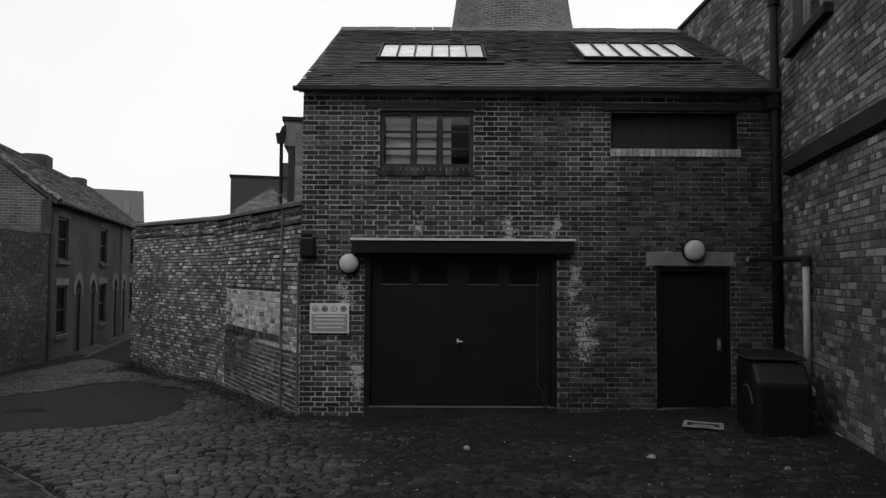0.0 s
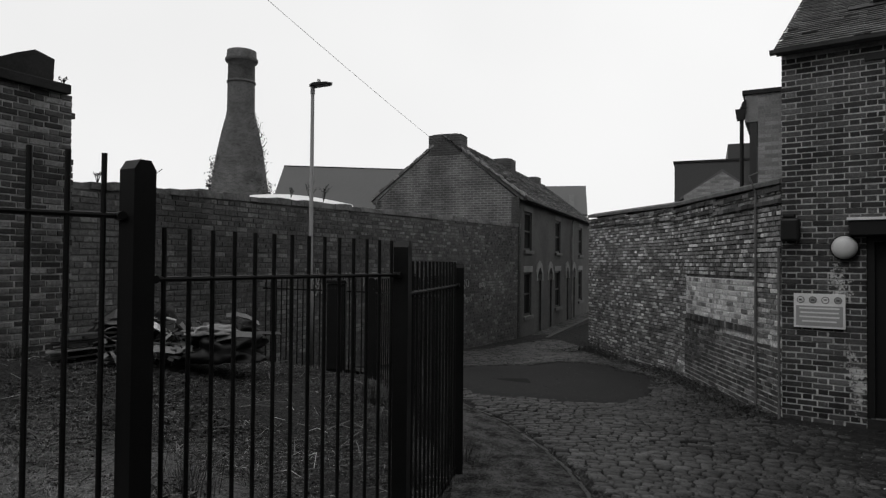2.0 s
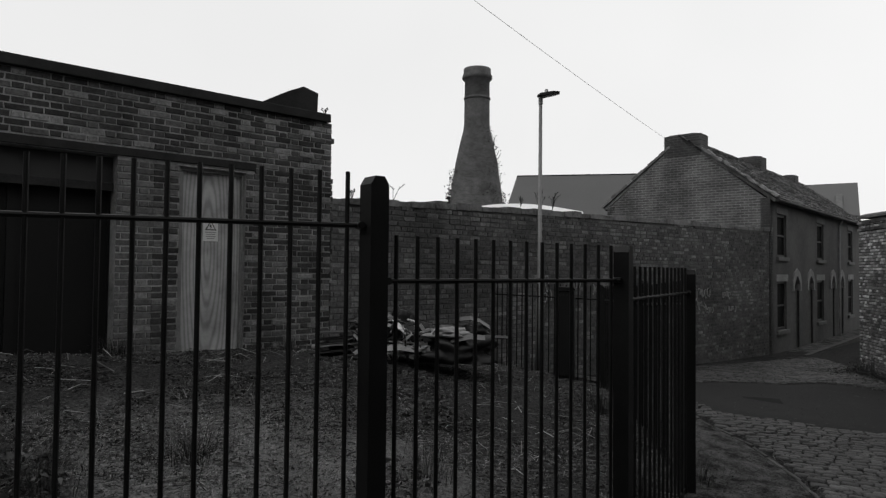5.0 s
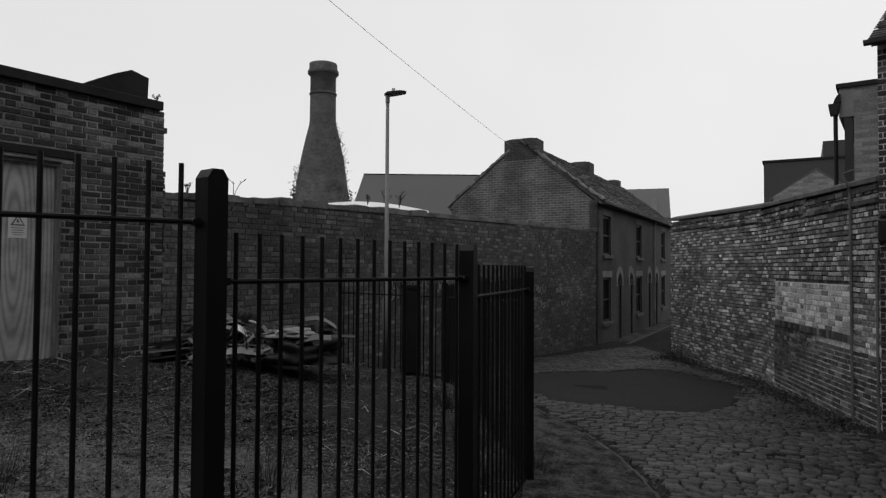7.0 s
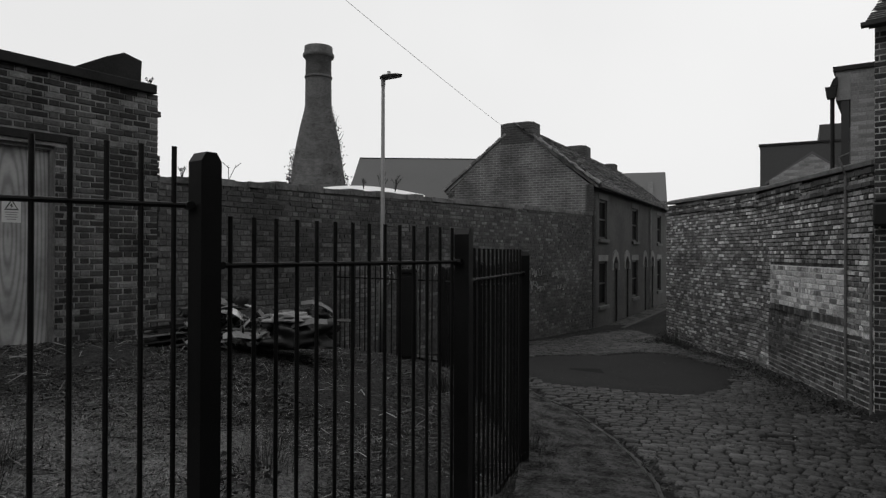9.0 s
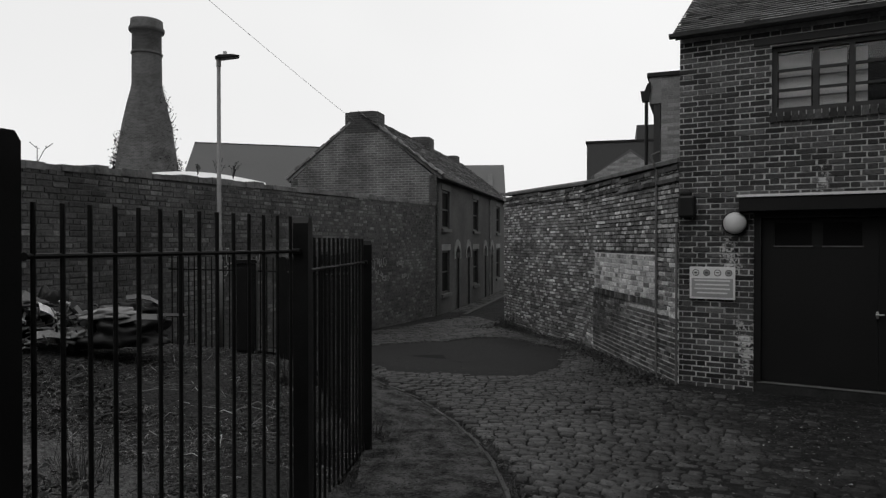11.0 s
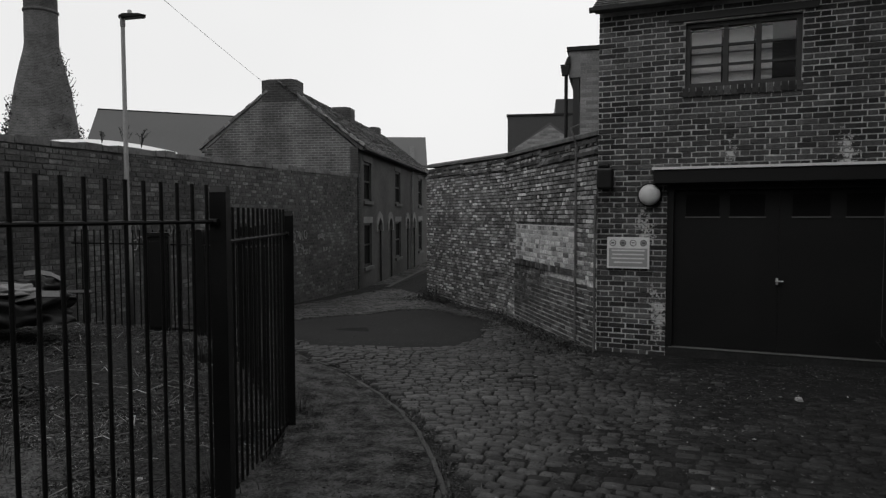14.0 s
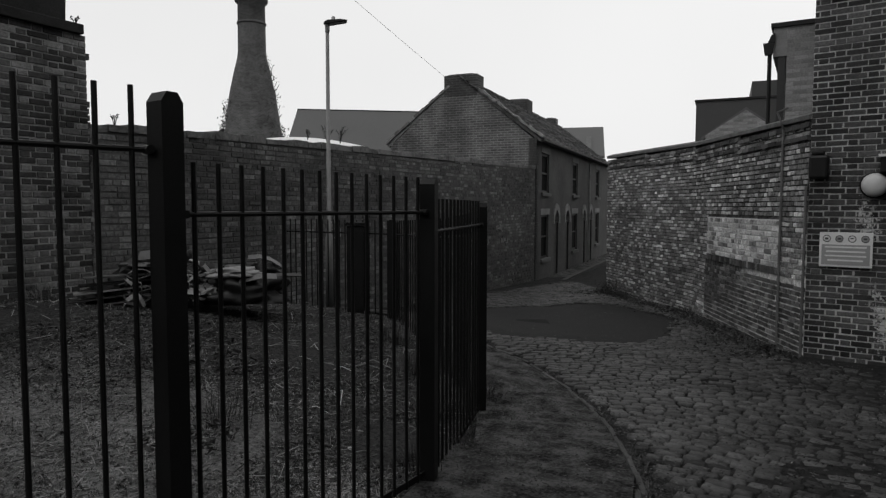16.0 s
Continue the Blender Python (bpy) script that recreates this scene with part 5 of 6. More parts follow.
# ---- plastic bin in the corner ----
grit = thing("plastic_bin", pose(3.77, 7.4, 0.0, 0, 0, -103), "black moulded plastic bin against the wall", "bin")
body = Shape()
body.prism([(-0.5, 0), (0.5, 0), (0.52, 0.72), (0.3, 0.9), (-0.36, 0.92), (-0.5, 0.86)], -0.28, 0.28)
part("body", body, BLACK_PLASTIC, grit, bevel=0.05)
part("lid", Shape().prism([(-0.5, 0.925), (0.28, 0.925), (0.26, 0.96), (-0.46, 0.97)], -0.3, 0.3), BLACK_PLASTIC, grit, bevel=0.02)
part("lid_edge", Shape().box(-0.44, 0.22, -0.308, -0.302, 0.93, 0.94), GREY_PLASTIC, grit)
part("wheel_arch", Shape().tube([(0.1 + 0.33 * math.cos(q), -0.285, 0.3 + 0.33 * math.sin(q)) for q in np.linspace(0.5, 2.1, 9)], 0.008, 5), GREY_PLASTIC, grit)

# ---- litter ----
paper = thing("sheet_of_board", pose(3.1, 7.68, ground(3.1, 7.68) + 0.02, 0, 0, -24) @ Matrix.Diagonal((0.88, 0.88, 1, 1)), "discarded white framed board on the ground", "litter")
part("frame", Shape().box(-0.25, 0.25, -0.17, -0.12, 0, 0.015).box(-0.25, 0.25, 0.12, 0.17, 0, 0.015).box(-0.25, -0.2, -0.12, 0.12, 0, 0.015).box(0.2, 0.25, -0.12, 0.12, 0, 0.015), LITTER, paper)
part("sheet", Shape().box(-0.2, 0.2, -0.12, 0.12, 0, 0.004), BLACK_PLASTIC, paper)
part("bar", Shape().box(-0.14, 0.14, -0.04, 0.02, 0.0045, 0.008), LITTER, paper)
rl = random.Random(12)


def scrap(x, y, size):
    s = Shape()
    n = 7
    top = [(size * rl.uniform(0.4, 1) * math.cos(2 * math.pi * i / n), size * rl.uniform(0.4, 0.8) * math.sin(2 * math.pi * i / n), rl.uniform(0.3, 1) * size * 0.6) for i in range(n)]
    low = [(q[0] * 1.2, q[1] * 1.2, 0) for q in top]
    s.add(top + low + [(0, 0, size * 0.7)], [(i, (i + 1) % n, 2 * n) for i in range(n)] + [(i + n, (i + 1) % n + n, (i + 1) % n, i) for i in range(n)])
    ob = part("litter", s, LITTER, None, m=pose(x, y, ground(x, y) - 0.005, 0, 0, rl.uniform(0, 360)))
    tagged(ob, "crumpled pale scrap of litter lying on the ground", "litter", "scattered litter")


for x, y, s in ((0.3, 7.0, 0.08), (2.04, 6.25, 0.07), (3.0, 5.6, 0.05), (3.66, 7.95, 0.09), (-5.6, 4.1, 0.05), (-6.1, 5.2, 0.06), (-4.0, 3.4, 0.05), (-3.8, 3.1, 0.06), (-7.4, 2.7, 0.06), (-4.9, 3.0, 0.03), (-2.5, 9.0, 0.04), (-6.0, 11.4, 0.04), (-6.9, 10.1, 0.04)):
    scrap(x, y, s * 0.7)

# ---- heap of stripped motorcycle parts ----
hx, hy = -7.32, 4.02
heap = thing("scrap_heap", pose(hx, hy, ground(hx, hy) + 0.04, 0, 0, 57) @ Matrix.Diagonal((0.86, 0.86, 0.86, 1)), "heap of scrap panels, bags and broken fairings on the grass", "rubbish heap")
for i in range(6):
    part("slat", Shape().box(-1.42 + 0.05 * i, -0.45 + 0.06 * i, -0.3 + 0.03 * i, -0.1 + 0.03 * i, 0, 0.022), (BLACK_PLASTIC, GREY_PLASTIC, DARK_TIMBER, STONE, BLACK_PLASTIC, GREY_PLASTIC)[i], heap, m=pose(0, 0, 0.12 + i * 0.062, 0, -9 + 1.5 * i, 3 * i), bevel=0.004)


def lump(name, x, y, z, sx, sy, sz, material, seed, crease=0.35, rot=0.0):
    bm = bmesh.new()
    bmesh.ops.create_icosphere(bm, subdivisions=4, radius=1)
    for v in bm.verts:
        d = noise.noise((v.co * 2.4) + Vector((seed * 7, 0, 0))) * crease + abs(noise.noise((v.co * 6.5) + Vector((0, seed * 5, 0)))) * crease * 0.6
        v.co *= 1 + d
        v.co.z = max(v.co.z, -0.45)
    me = bpy.data.meshes.new(name)
    bm.to_mesh(me)
    bm.free()
    me.polygons.foreach_set("use_smooth", [True] * len(me.polygons))
    me.materials.append(material)
    ob = new(name, me)
    ob.parent = heap
    ob.matrix_basis = pose(x, y, z, 0, 0, rot) @ Matrix.Diagonal((sx, sy, sz, 1))
    return ob


for k, (x, y, z, sx, sy, sz) in enumerate(((-0.5, 0.1, 0.26, 0.36, 0.28, 0.3), (-0.1, 0.25, 0.3, 0.34, 0.3, 0.36), (0.72, -0.2, 0.13, 0.5, 0.3, 0.25), (0.95, 0.2, 0.3, 0.26, 0.24, 0.2), (0.25, 0.1, 0.2, 0.3, 0.28, 0.3), (-0.9, 0.1, 0.12, 0.3, 0.24, 0.16))):
    lump("rubbish_bag", x, y, z, sx, sy, sz, BLACK_PLASTIC, k + 1, 0.55)


def shell(name, pts, width, material, m):
    """A bent sheet of plastic with thickness."""
    s, th = Shape(), 0.012
    n = len(pts)
    for y in (-width / 2, width / 2):
        s.v += [(x, y + 0.1 * z, z) for x, z in pts] + [(x, y + 0.1 * z, z - th) for x, z in pts]
    for i in range(n - 1):
        s.f += [(i, i + 1, 2 * n + i + 1, 2 * n + i), (n + i, 3 * n + i, 3 * n + i + 1, n + i + 1), (i, n + i, n + i + 1, i + 1), (2 * n + i, 2 * n + i + 1, 3 * n + i + 1, 3 * n + i)]
    s.f += [(0, 2 * n, 3 * n, n), (n - 1, 2 * n - 1, 4 * n - 1, 3 * n - 1)]
    return part(name, s, material, heap, m=m, smooth=False)


lump("crumpled_sheet", 0.6, -0.3, 0.4, 0.3, 0.14, 0.075, STONE, 11, 0.6, 6)
lump("crumpled_sheet", 0.25, -0.36, 0.2, 0.12, 0.08, 0.08, STONE, 12, 0.7, -20)
lump("crumpled_sheet", -0.34, -0.2, 0.55, 0.26, 0.12, 0.06, GREY_PLASTIC, 13, 0.9, -6)
shell("white_fairing", [(-0.16, 0.16), (-0.06, 0.1), (0.02, 0.02), (0.05, -0.1), (0.0, -0.2)], 0.14, WHITE_SHEET, pose(0.02, -0.36, 0.42, 35, 0, 12))
shell("side_fairing", [(-0.18, -0.03), (0.0, 0.02), (0.2, 0.0)], 0.1, LITTER, pose(-0.02, -0.4, 0.22, 50, 6, 4))
for k in range(4):
    shell("tank_cover", [(-0.2, 0.01 * k), (-0.08, 0.07), (0.06, 0.05 - 0.01 * k), (0.2, -0.04)], 0.05, (GREY_PLASTIC, LITTER, BLACK_PLASTIC, GREY_PLASTIC)[k], pose(0.42 + 0.07 * k, -0.38 + 0.06 * k, 0.33 + 0.045 * k, 25 + 8 * k, 6 - 5 * k, 14 - 8 * k))
shell("grey_panel", [(-0.3, -0.06), (-0.15, 0.03), (0.1, 0.06), (0.3, 0.02)], 0.12, GREY_PLASTIC, pose(0.82, -0.42, 0.32, 30, -6, -4))
shell("torn_panel", [(-0.32, -0.06), (-0.1, 0.1), (0.12, 0.12), (0.3, -0.02)], 0.24, GREY_PLASTIC, pose(-0.42, -0.14, 0.56, 25, 0, -8))
shell("seat_panel", [(-0.25, 0.0), (0.0, 0.03), (0.28, 0.02)], 0.14, BLACK_PLASTIC, pose(1.2, -0.2, 0.34, 10, 2, 6))
shell("tail_panel", [(-0.22, 0.14), (-0.2, 0.02), (-0.05, 0.05), (0.1, 0.02), (0.26, -0.07)], 0.1, GREY_PLASTIC, pose(0.98, 0.05, 0.55, 30, 5, 8))
for k in range(96):
    x = rl.uniform(-0.8, 0.75)
    z = rl.uniform(0.06, 0.54) * (1.0 if abs(x) < 0.5 else 0.72)
    shell("fragment", [(-rl.uniform(0.03, 0.12), rl.uniform(-0.05, 0.05)), (0.0, rl.uniform(0.0, 0.06)), (rl.uniform(0.03, 0.14), rl.uniform(-0.07, 0.05))], rl.uniform(0.012, 0.05), (GREY_PLASTIC, BLACK_PLASTIC, LITTER, DARK_TIMBER, BLACK_PLASTIC, STONE)[k % 6], pose(x, -0.36 + rl.uniform(-0.08, 0.14), z, rl.uniform(0, 80), rl.uniform(-60, 60), rl.uniform(-60, 60)))
for i in range(7):
    part("scrap_strip", Shape().box(-0.2, 0.2, -0.014, 0.014, 0, 0.01), (GREY_PLASTIC, LITTER, DARK_TIMBER)[i % 3], heap, m=pose(-0.35 + rl.uniform(-0.2, 0.5), -0.34, 0.1 + 0.045 * i, 20, rl.uniform(-18, 10), rl.uniform(-12, 12)))
part("hose", Shape().tube([(0.16 + 0.12 * math.cos(q), -0.38, 0.28 + 0.14 * math.sin(q)) for q in np.linspace(0, 5.5, 14)], 0.014, 6), BLACK_PLASTIC, heap)
part("wheel_arch", Shape().tube([(-0.5 + 0.16 * math.cos(q), -0.36, 0.36 + 0.14 * math.sin(q)) for q in np.linspace(-0.4, 3.5, 12)], 0.012, 6), GREY_PLASTIC, heap)

def kerb_side(x, y):
    """Positive on the lane's side of the kerb."""
    best, side = 1e9, 1.0
    for a, b in zip(KERB_LINE, KERB_LINE[1:]):
        ux, uy = b[0] - a[0], b[1] - a[1]
        t = max(0.0, min(1.0, ((x - a[0]) * ux + (y - a[1]) * uy) / (ux * ux + uy * uy)))
        dx, dy = x - a[0] - t * ux, y - a[1] - t * uy
        d = math.hypot(dx, dy)
        if d < best:
            best, side = d, (1.0 if ux * dy - uy * dx > 0 else -1.0)
    return best * side


def wall_side(x, y):
    if y < 9:
        return 4.72 - 0.229 * (9.0 - y) - x
    best, side = 1e9, 1.0
    for a, b in zip(LANE_WALL, LANE_WALL[1:]):
        ux, uy = b[0] - a[0], b[1] - a[1]
        t = max(0.0, min(1.0, ((x - a[0]) * ux + (y - a[1]) * uy) / (ux * ux + uy * uy)))
        dx, dy = x - a[0] - t * ux, y - a[1] - t * uy
        d = math.hypot(dx, dy)
        if d < best:
            best, side = d, (1.0 if ux * dy - uy * dx > 0 else -1.0)
    return best * side


# ---- grass and weeds ----
blades, rb = Shape(), random.Random(21)


def blade(x, y, z, h, lean, w, heading):
    c, s = math.cos(heading), math.sin(heading)
    p0, p1 = (x - s * w, y + c * w, z), (x + s * w, y - c * w, z)
    mx, mz = lean * 0.45, h * 0.7
    blades.add([p0, p1, (x + c * mx + s * w * 0.7, y + s * mx - c * w * 0.7, z + mz), (x + c * mx - s * w * 0.7, y + s * mx + c * w * 0.7, z + mz), (x + c * lean, y + s * lean, z + h)], [(0, 1, 2, 3), (3, 2, 4)])


def pale_straw(x, y):
    """How much dry pale straw lies at a place: one broad patch inside the railings, ragged at its edge."""
    d = math.hypot((x + 4.6) / 1.6, (y - 1.5) / 1.5) + 0.5 * noise.noise((x * 1.1, y * 1.1, 5)) + 0.3 * noise.noise((x * 4, y * 4, 8))
    return 1 - step(0.55, 1.35, d)


litter_bed, made = Shape(), 0
while made < 210000:
    x, y = rb.uniform(-9.0, -3.0), rb.uniform(-2.5, 7.0)
    if not in_waste(x, y):
        continue
    if (x < -6.0 or y > 3.2) and rb.random() < 0.5:
        continue
    made += 1
    z, kind, pale = ground(x, y) - 0.002, rb.random(), pale_straw(x, y)
    if rb.random() > 0.14 + 0.72 * pale:  # dead leaves, crumbs and dark stalks
        if kind < 0.72:
            q, r = rb.uniform(0, 6.28), rb.uniform(0.004, 0.015)
            tip = rb.uniform(0, 0.02)
            litter_bed.add([(x + r * math.cos(q + k), y + r * math.sin(q + k), z + rb.uniform(0, 0.012) + (tip if k == 0 else 0)) for k in (0, 1.5, 3.1, 4.6)], [(0, 1, 2), (0, 2, 3)])
        else:
            q, n = rb.uniform(0, 6.28), rb.uniform(0.03, 0.12)
            w = rb.uniform(0.0015, 0.0035)
            a, b = Vector((x, y, z + rb.uniform(0.0, 0.015))), Vector((x + n * math.cos(q), y + n * math.sin(q), z + rb.uniform(0.0, 0.03)))
            o = Vector((-math.sin(q) * w, math.cos(q) * w, 0.002))
            litter_bed.add([a - o, a + o, b + o, b - o], [(0, 1, 2, 3)])
    elif kind < 0.3:  # short bent blades
        blade(x, y, z - 0.004, rb.uniform(0.008, 0.03), rb.uniform(0.015, 0.06), rb.uniform(0.0016, 0.0036), rb.uniform(0, 6.28))
    elif kind < 0.985:  # straw lying flat
        blade(x, y, z + 0.004, rb.uniform(0.003, 0.014), rb.uniform(0.05, 0.16), rb.uniform(0.0016, 0.0034), rb.uniform(0, 6.28))
    else:
        blade(x, y, z - 0.01, rb.uniform(0.04, 0.12), rb.uniform(0.03, 0.1), rb.uniform(0.0014, 0.003), rb.uniform(0, 6.28))
tagged(part("straw", blades, GRASS), "dry flattened straw on the waste ground", "straw", kind="stuff")
tagged(part("leaf_litter", litter_bed, LEAF_LITTER), "dark dead leaves and stalks on the waste ground", "leaf litter", kind="stuff")
# dead bramble stems and fallen twigs among the litter
twigs = Shape()
for _ in range(260):
    x, y = rb.uniform(-8.2, -3.1), rb.uniform(-0.8, 6.4)
    if not in_waste(x, y):
        continue
    q, n, z = rb.uniform(0, 6.28), rb.uniform(0.12, 0.45), ground(x, y)
    bend = rb.uniform(-0.5, 0.5)
    if x > -3.5:
        continue
    twigs.tube([(x, y, z), (x + 0.5 * n * math.cos(q), y + 0.5 * n * math.sin(q), z + rb.uniform(0.02, 0.09)), (x + n * math.cos(q + bend), y + n * math.sin(q + bend), z + rb.uniform(0.0, 0.05))], rb.uniform(0.002, 0.004), 4)
tagged(part("twigs", twigs, GRASS), "dead bramble stems lying on the waste ground", "twigs", kind="stuff")
blades = Shape()
tufts = [(-4.6, 2.6, 0.4), (-5.0, 0.2, 0.45), (-5.3, 1.1, 0.3), (-3.9, 4.2, 0.35), (-4.7, 4.9, 0.4), (-5.6, 5.6, 0.45), (-8.1, 1.0, 0.3), (-8.2, 2.9, 0.25), (-3.3, 3.2, 0.25), (-4.3, -0.6, 0.4), (-3.95, 4.9, 0.3), (-4.8, 5.6, 0.3), (-6.85, 15.0, 0.5), (-7.2, 15.35, 0.55), (-6.4, 14.5, 0.35)]
for tx, ty, th in tufts:
    for _ in range(240):
        r, q = abs(rb.gauss(0, 0.13)), rb.uniform(0, 6.28)
        x, y = tx + r * math.cos(q), ty + r * math.sin(q)
        blade(x, y, ground(x, y) - 0.02, th * rb.uniform(0.2, 0.9), rb.uniform(0.04, 0.26), rb.uniform(0.001, 0.003), q + rb.gauss(0, 0.5))
# a grassy fringe at the foot of the lane wall, the kerb and the railings
for a, b in list(zip(LANE_WALL, LANE_WALL[1:])) + list(zip(KERB_LINE[4:11], KERB_LINE[5:12])) + list(zip(FENCE[3:6], FENCE[4:7])):
    n = math.hypot(b[0] - a[0], b[1] - a[1])
    wall = a in LANE_WALL
    for _ in range(int(n * (900 if wall else 330))):
        t, o = rb.random(), abs(rb.gauss(0, 0.45 if wall else 0.07))
        out = -0.9 if wall or a in FENCE else rb.choice((0.8, 0.8, 2.0))
        x = a[0] + (b[0] - a[0]) * t + o * 0.8 * out
        y = a[1] + (b[1] - a[1]) * t + o * 0.55 * out
        if noise.noise((x * 1.5, y * 1.5, 2)) < (-0.15 if wall else 0.05):
            continue
        blade(x, y, ground(x, y) - 0.01, rb.uniform(0.02, 0.16) * ((0.55 if o < 0.25 else 0.35) if wall else 0.3), rb.uniform(0.02, 0.1), rb.uniform(0.002, 0.006), rb.uniform(0, 6.28))
for p, u in run(KERB_LINE[5:], 0.02):
    side = Vector((u.y, -u.x, 0))
    for _ in range(10):
        q = p + side * rb.triangular(0.2, 1.5, 1.35)
        if in_waste(q.x, q.y) or q.y < 1.0 or noise.noise((q.x * 2.6, q.y * 2.6, 31)) < 0.08:
            continue
        blade(q.x, q.y, ground(q.x, q.y) + 0.035, rb.uniform(0.015, 0.06), rb.uniform(0.01, 0.05), rb.uniform(0.0012, 0.003), rb.uniform(0, 6.28))
tagged(part("grass", blades, TUFT), "rank dull grass in tufts and along the wall foot", "grass", kind="stuff")
leaves, grit_bits, rv = Shape(), Shape(), random.Random(33)


def clump(x, y, r, h, n):
    for _ in range(n):
        q, d = rv.uniform(0, 6.28), r * math.sqrt(rv.random())
        c = Vector((x + d * math.cos(q), y + d * math.sin(q), ground(x, y) + h * rv.random() * (1 - 0.6 * d / r)))
        e = [Vector((rv.uniform(-1, 1), rv.uniform(-1, 1), rv.uniform(-0.7, 0.7))) * 0.035 for _ in range(3)]
        leaves.add([c + v for v in e], [(0, 1, 2)])


for x, y, r, h, n in ((-4.9, 0.0, 0.3, 0.4, 500), (-5.6, 3.3, 0.28, 0.2, 300), (-4.5, 2.3, 0.3, 0.25, 300), (-6.9, 15.2, 0.4, 0.3, 200), (-7.3, 15.5, 0.35, 0.3, 200), (-6.3, 14.5, 0.3, 0.2, 150), (-2.3, 9.2, 0.2, 0.15, 150), (-3.2, 10.6, 0.3, 0.12, 200), (-4.6, 12.6, 0.35, 0.15, 250)):
    clump(x, y, r, h, n)
for a, b in zip(LANE_WALL, LANE_WALL[1:]):
    for _ in range(2600):
        t, o = rv.random(), abs(rv.gauss(0, 0.5))
        x, y = a[0] + (b[0] - a[0]) * t - o * 0.8 - 0.02, a[1] + (b[1] - a[1]) * t - o * 0.55 - 0.02
        c = Vector((x, y, ground(x, y) + rv.uniform(0.0, 0.07) ** 1.2 * math.exp(-o * 2.5) + 0.012))
        e = [Vector((rv.uniform(-1, 1), rv.uniform(-1, 1), rv.uniform(-0.6, 0.6))) * rv.uniform(0.012, 0.04) for _ in range(3)]
        leaves.add([c + v for v in e], [(0, 1, 2)])
# fallen leaves and grit before the workshop and along the walls
for _ in range(16000):
    x, y = rv.uniform(-3.0, 4.6), rv.uniform(3.0, 9.0)
    if x > 4.72 - 0.229 * (9.0 - y) - 0.05 or noise.noise((x * 0.8, y * 0.8, 11)) < rv.uniform(-0.4, 0.5):
        continue
    c = Vector((x, y, ground(x, y) + 0.012))
    e = [Vector((rv.uniform(-1, 1), rv.uniform(-1, 1), rv.uniform(0, 0.6))) * rv.uniform(0.006, 0.02) for _ in range(3)]
    leaves.add([c + v for v in e], [(0, 1, 2)])
for _ in range(52000):
    x, y = rv.uniform(-6.5, 4.6), rv.uniform(1.5, 12.0)
    k = kerb_side(x, y)
    if k < -1.6 or in_waste(x, y) or (y > 8.9 and x > -2.0) or (y < 9 and x > 4.6 - 0.229 * (9.0 - y)) or (y > 9 and wall_side(x, y) < 0.1):
        continue
    edge_dirt = k < 0.32 or (y > 9 and wall_side(x, y) < 0.8) or (y > 7.6 and x > -2)
    if not edge_dirt and rv.random() < 0.75:
        continue
    c = Vector((x, y, ground(x, y) + (0.05 if k < 0 else 0.02)))
    e = [Vector((rv.uniform(-1, 1), rv.uniform(-1, 1), rv.uniform(0, 0.5))) * rv.uniform(0.006, 0.02) for _ in range(4)]
    grit_bits.add([c + v for v in e], [(0, 1, 2), (1, 2, 3), (0, 2, 3)])
# crumbs, moss and dead leaves trodden into the pavement and swept along the kerb
for p, u in run(KERB_LINE[3:], 0.01):
    side = Vector((u.y, -u.x, 0))
    for _ in range(9):
        o = rv.choice((rv.uniform(-0.05, 1.5), rv.uniform(-0.05, 1.5), rv.gauss(-0.16, 0.07)))
        c = p + side * o + u * rv.uniform(-0.02, 0.02)
        if in_waste(c.x, c.y) or c.y < 1.0 or noise.noise((c.x * 2.2, c.y * 2.2, 14)) < rv.uniform(-0.5, 0.3):
            continue
        c.z = ground(c.x, c.y) + (0.05 if o > 0 else 0.012)
        e = [Vector((rv.uniform(-1, 1), rv.uniform(-1, 1), rv.uniform(0, 0.7))) * rv.uniform(0.005, 0.018) for _ in range(3)]
        leaves.add([c + v for v in e], [(0, 1, 2)])
moss = Shape()
for _ in range(2600):
    cx, cy = rv.uniform(-3.4, 4.5), rv.uniform(2.6, 9.0)
    if cx > 4.6 - 0.229 * (9.0 - cy) or kerb_side(cx, cy) < 0.05:
        continue
    for _ in range(12):
        c = Vector((cx + rv.gauss(0, 0.05), cy + rv.gauss(0, 0.02), ground(cx, cy) + rv.uniform(0.008, 0.03)))
        e = [Vector((rv.uniform(-1, 1), rv.uniform(-1, 1), rv.uniform(-0.3, 0.6))) * rv.uniform(0.006, 0.018) for _ in range(3)]
        moss.add([c + v for v in e], [(0, 1, 2)])
chips = Shape()
for _ in range(5200):
    x, y = rv.uniform(-2.6, 4.4), rv.uniform(3.2, 8.9)
    if x > 4.6 - 0.229 * (9.0 - y) or kerb_side(x, y) < 0.1 or noise.noise((x * 0.9, y * 0.9, 21)) + 0.12 * x < rv.uniform(-0.4, 0.6):
        continue
    c = Vector((x, y, ground(x, y) + 0.02))
    e = [Vector((rv.uniform(-1, 1), rv.uniform(-1, 1), rv.uniform(0, 0.7))) * rv.uniform(0.006, 0.022) for _ in range(3)]
    chips.add([c + v for v in e], [(0, 1, 2)])
tagged(part("leaf_chips", chips, GRASS), "curled pale dead leaves scattered over the yard", "leaves", kind="stuff")
tagged(part("moss", moss, MOSS), "moss and silt between the setts", "moss", kind="stuff")
tagged(part("loose_grit", grit_bits, LEAF_LITTER), "scattered dead leaves and grit on the lane", "debris", kind="stuff")
tagged(part("weeds_and_leaves", leaves, LEAF_LITTER), "dark low weeds and fallen leaves", "weeds", kind="stuff")

# ---- tarmac repair ----
tar = Shape()
ring = []


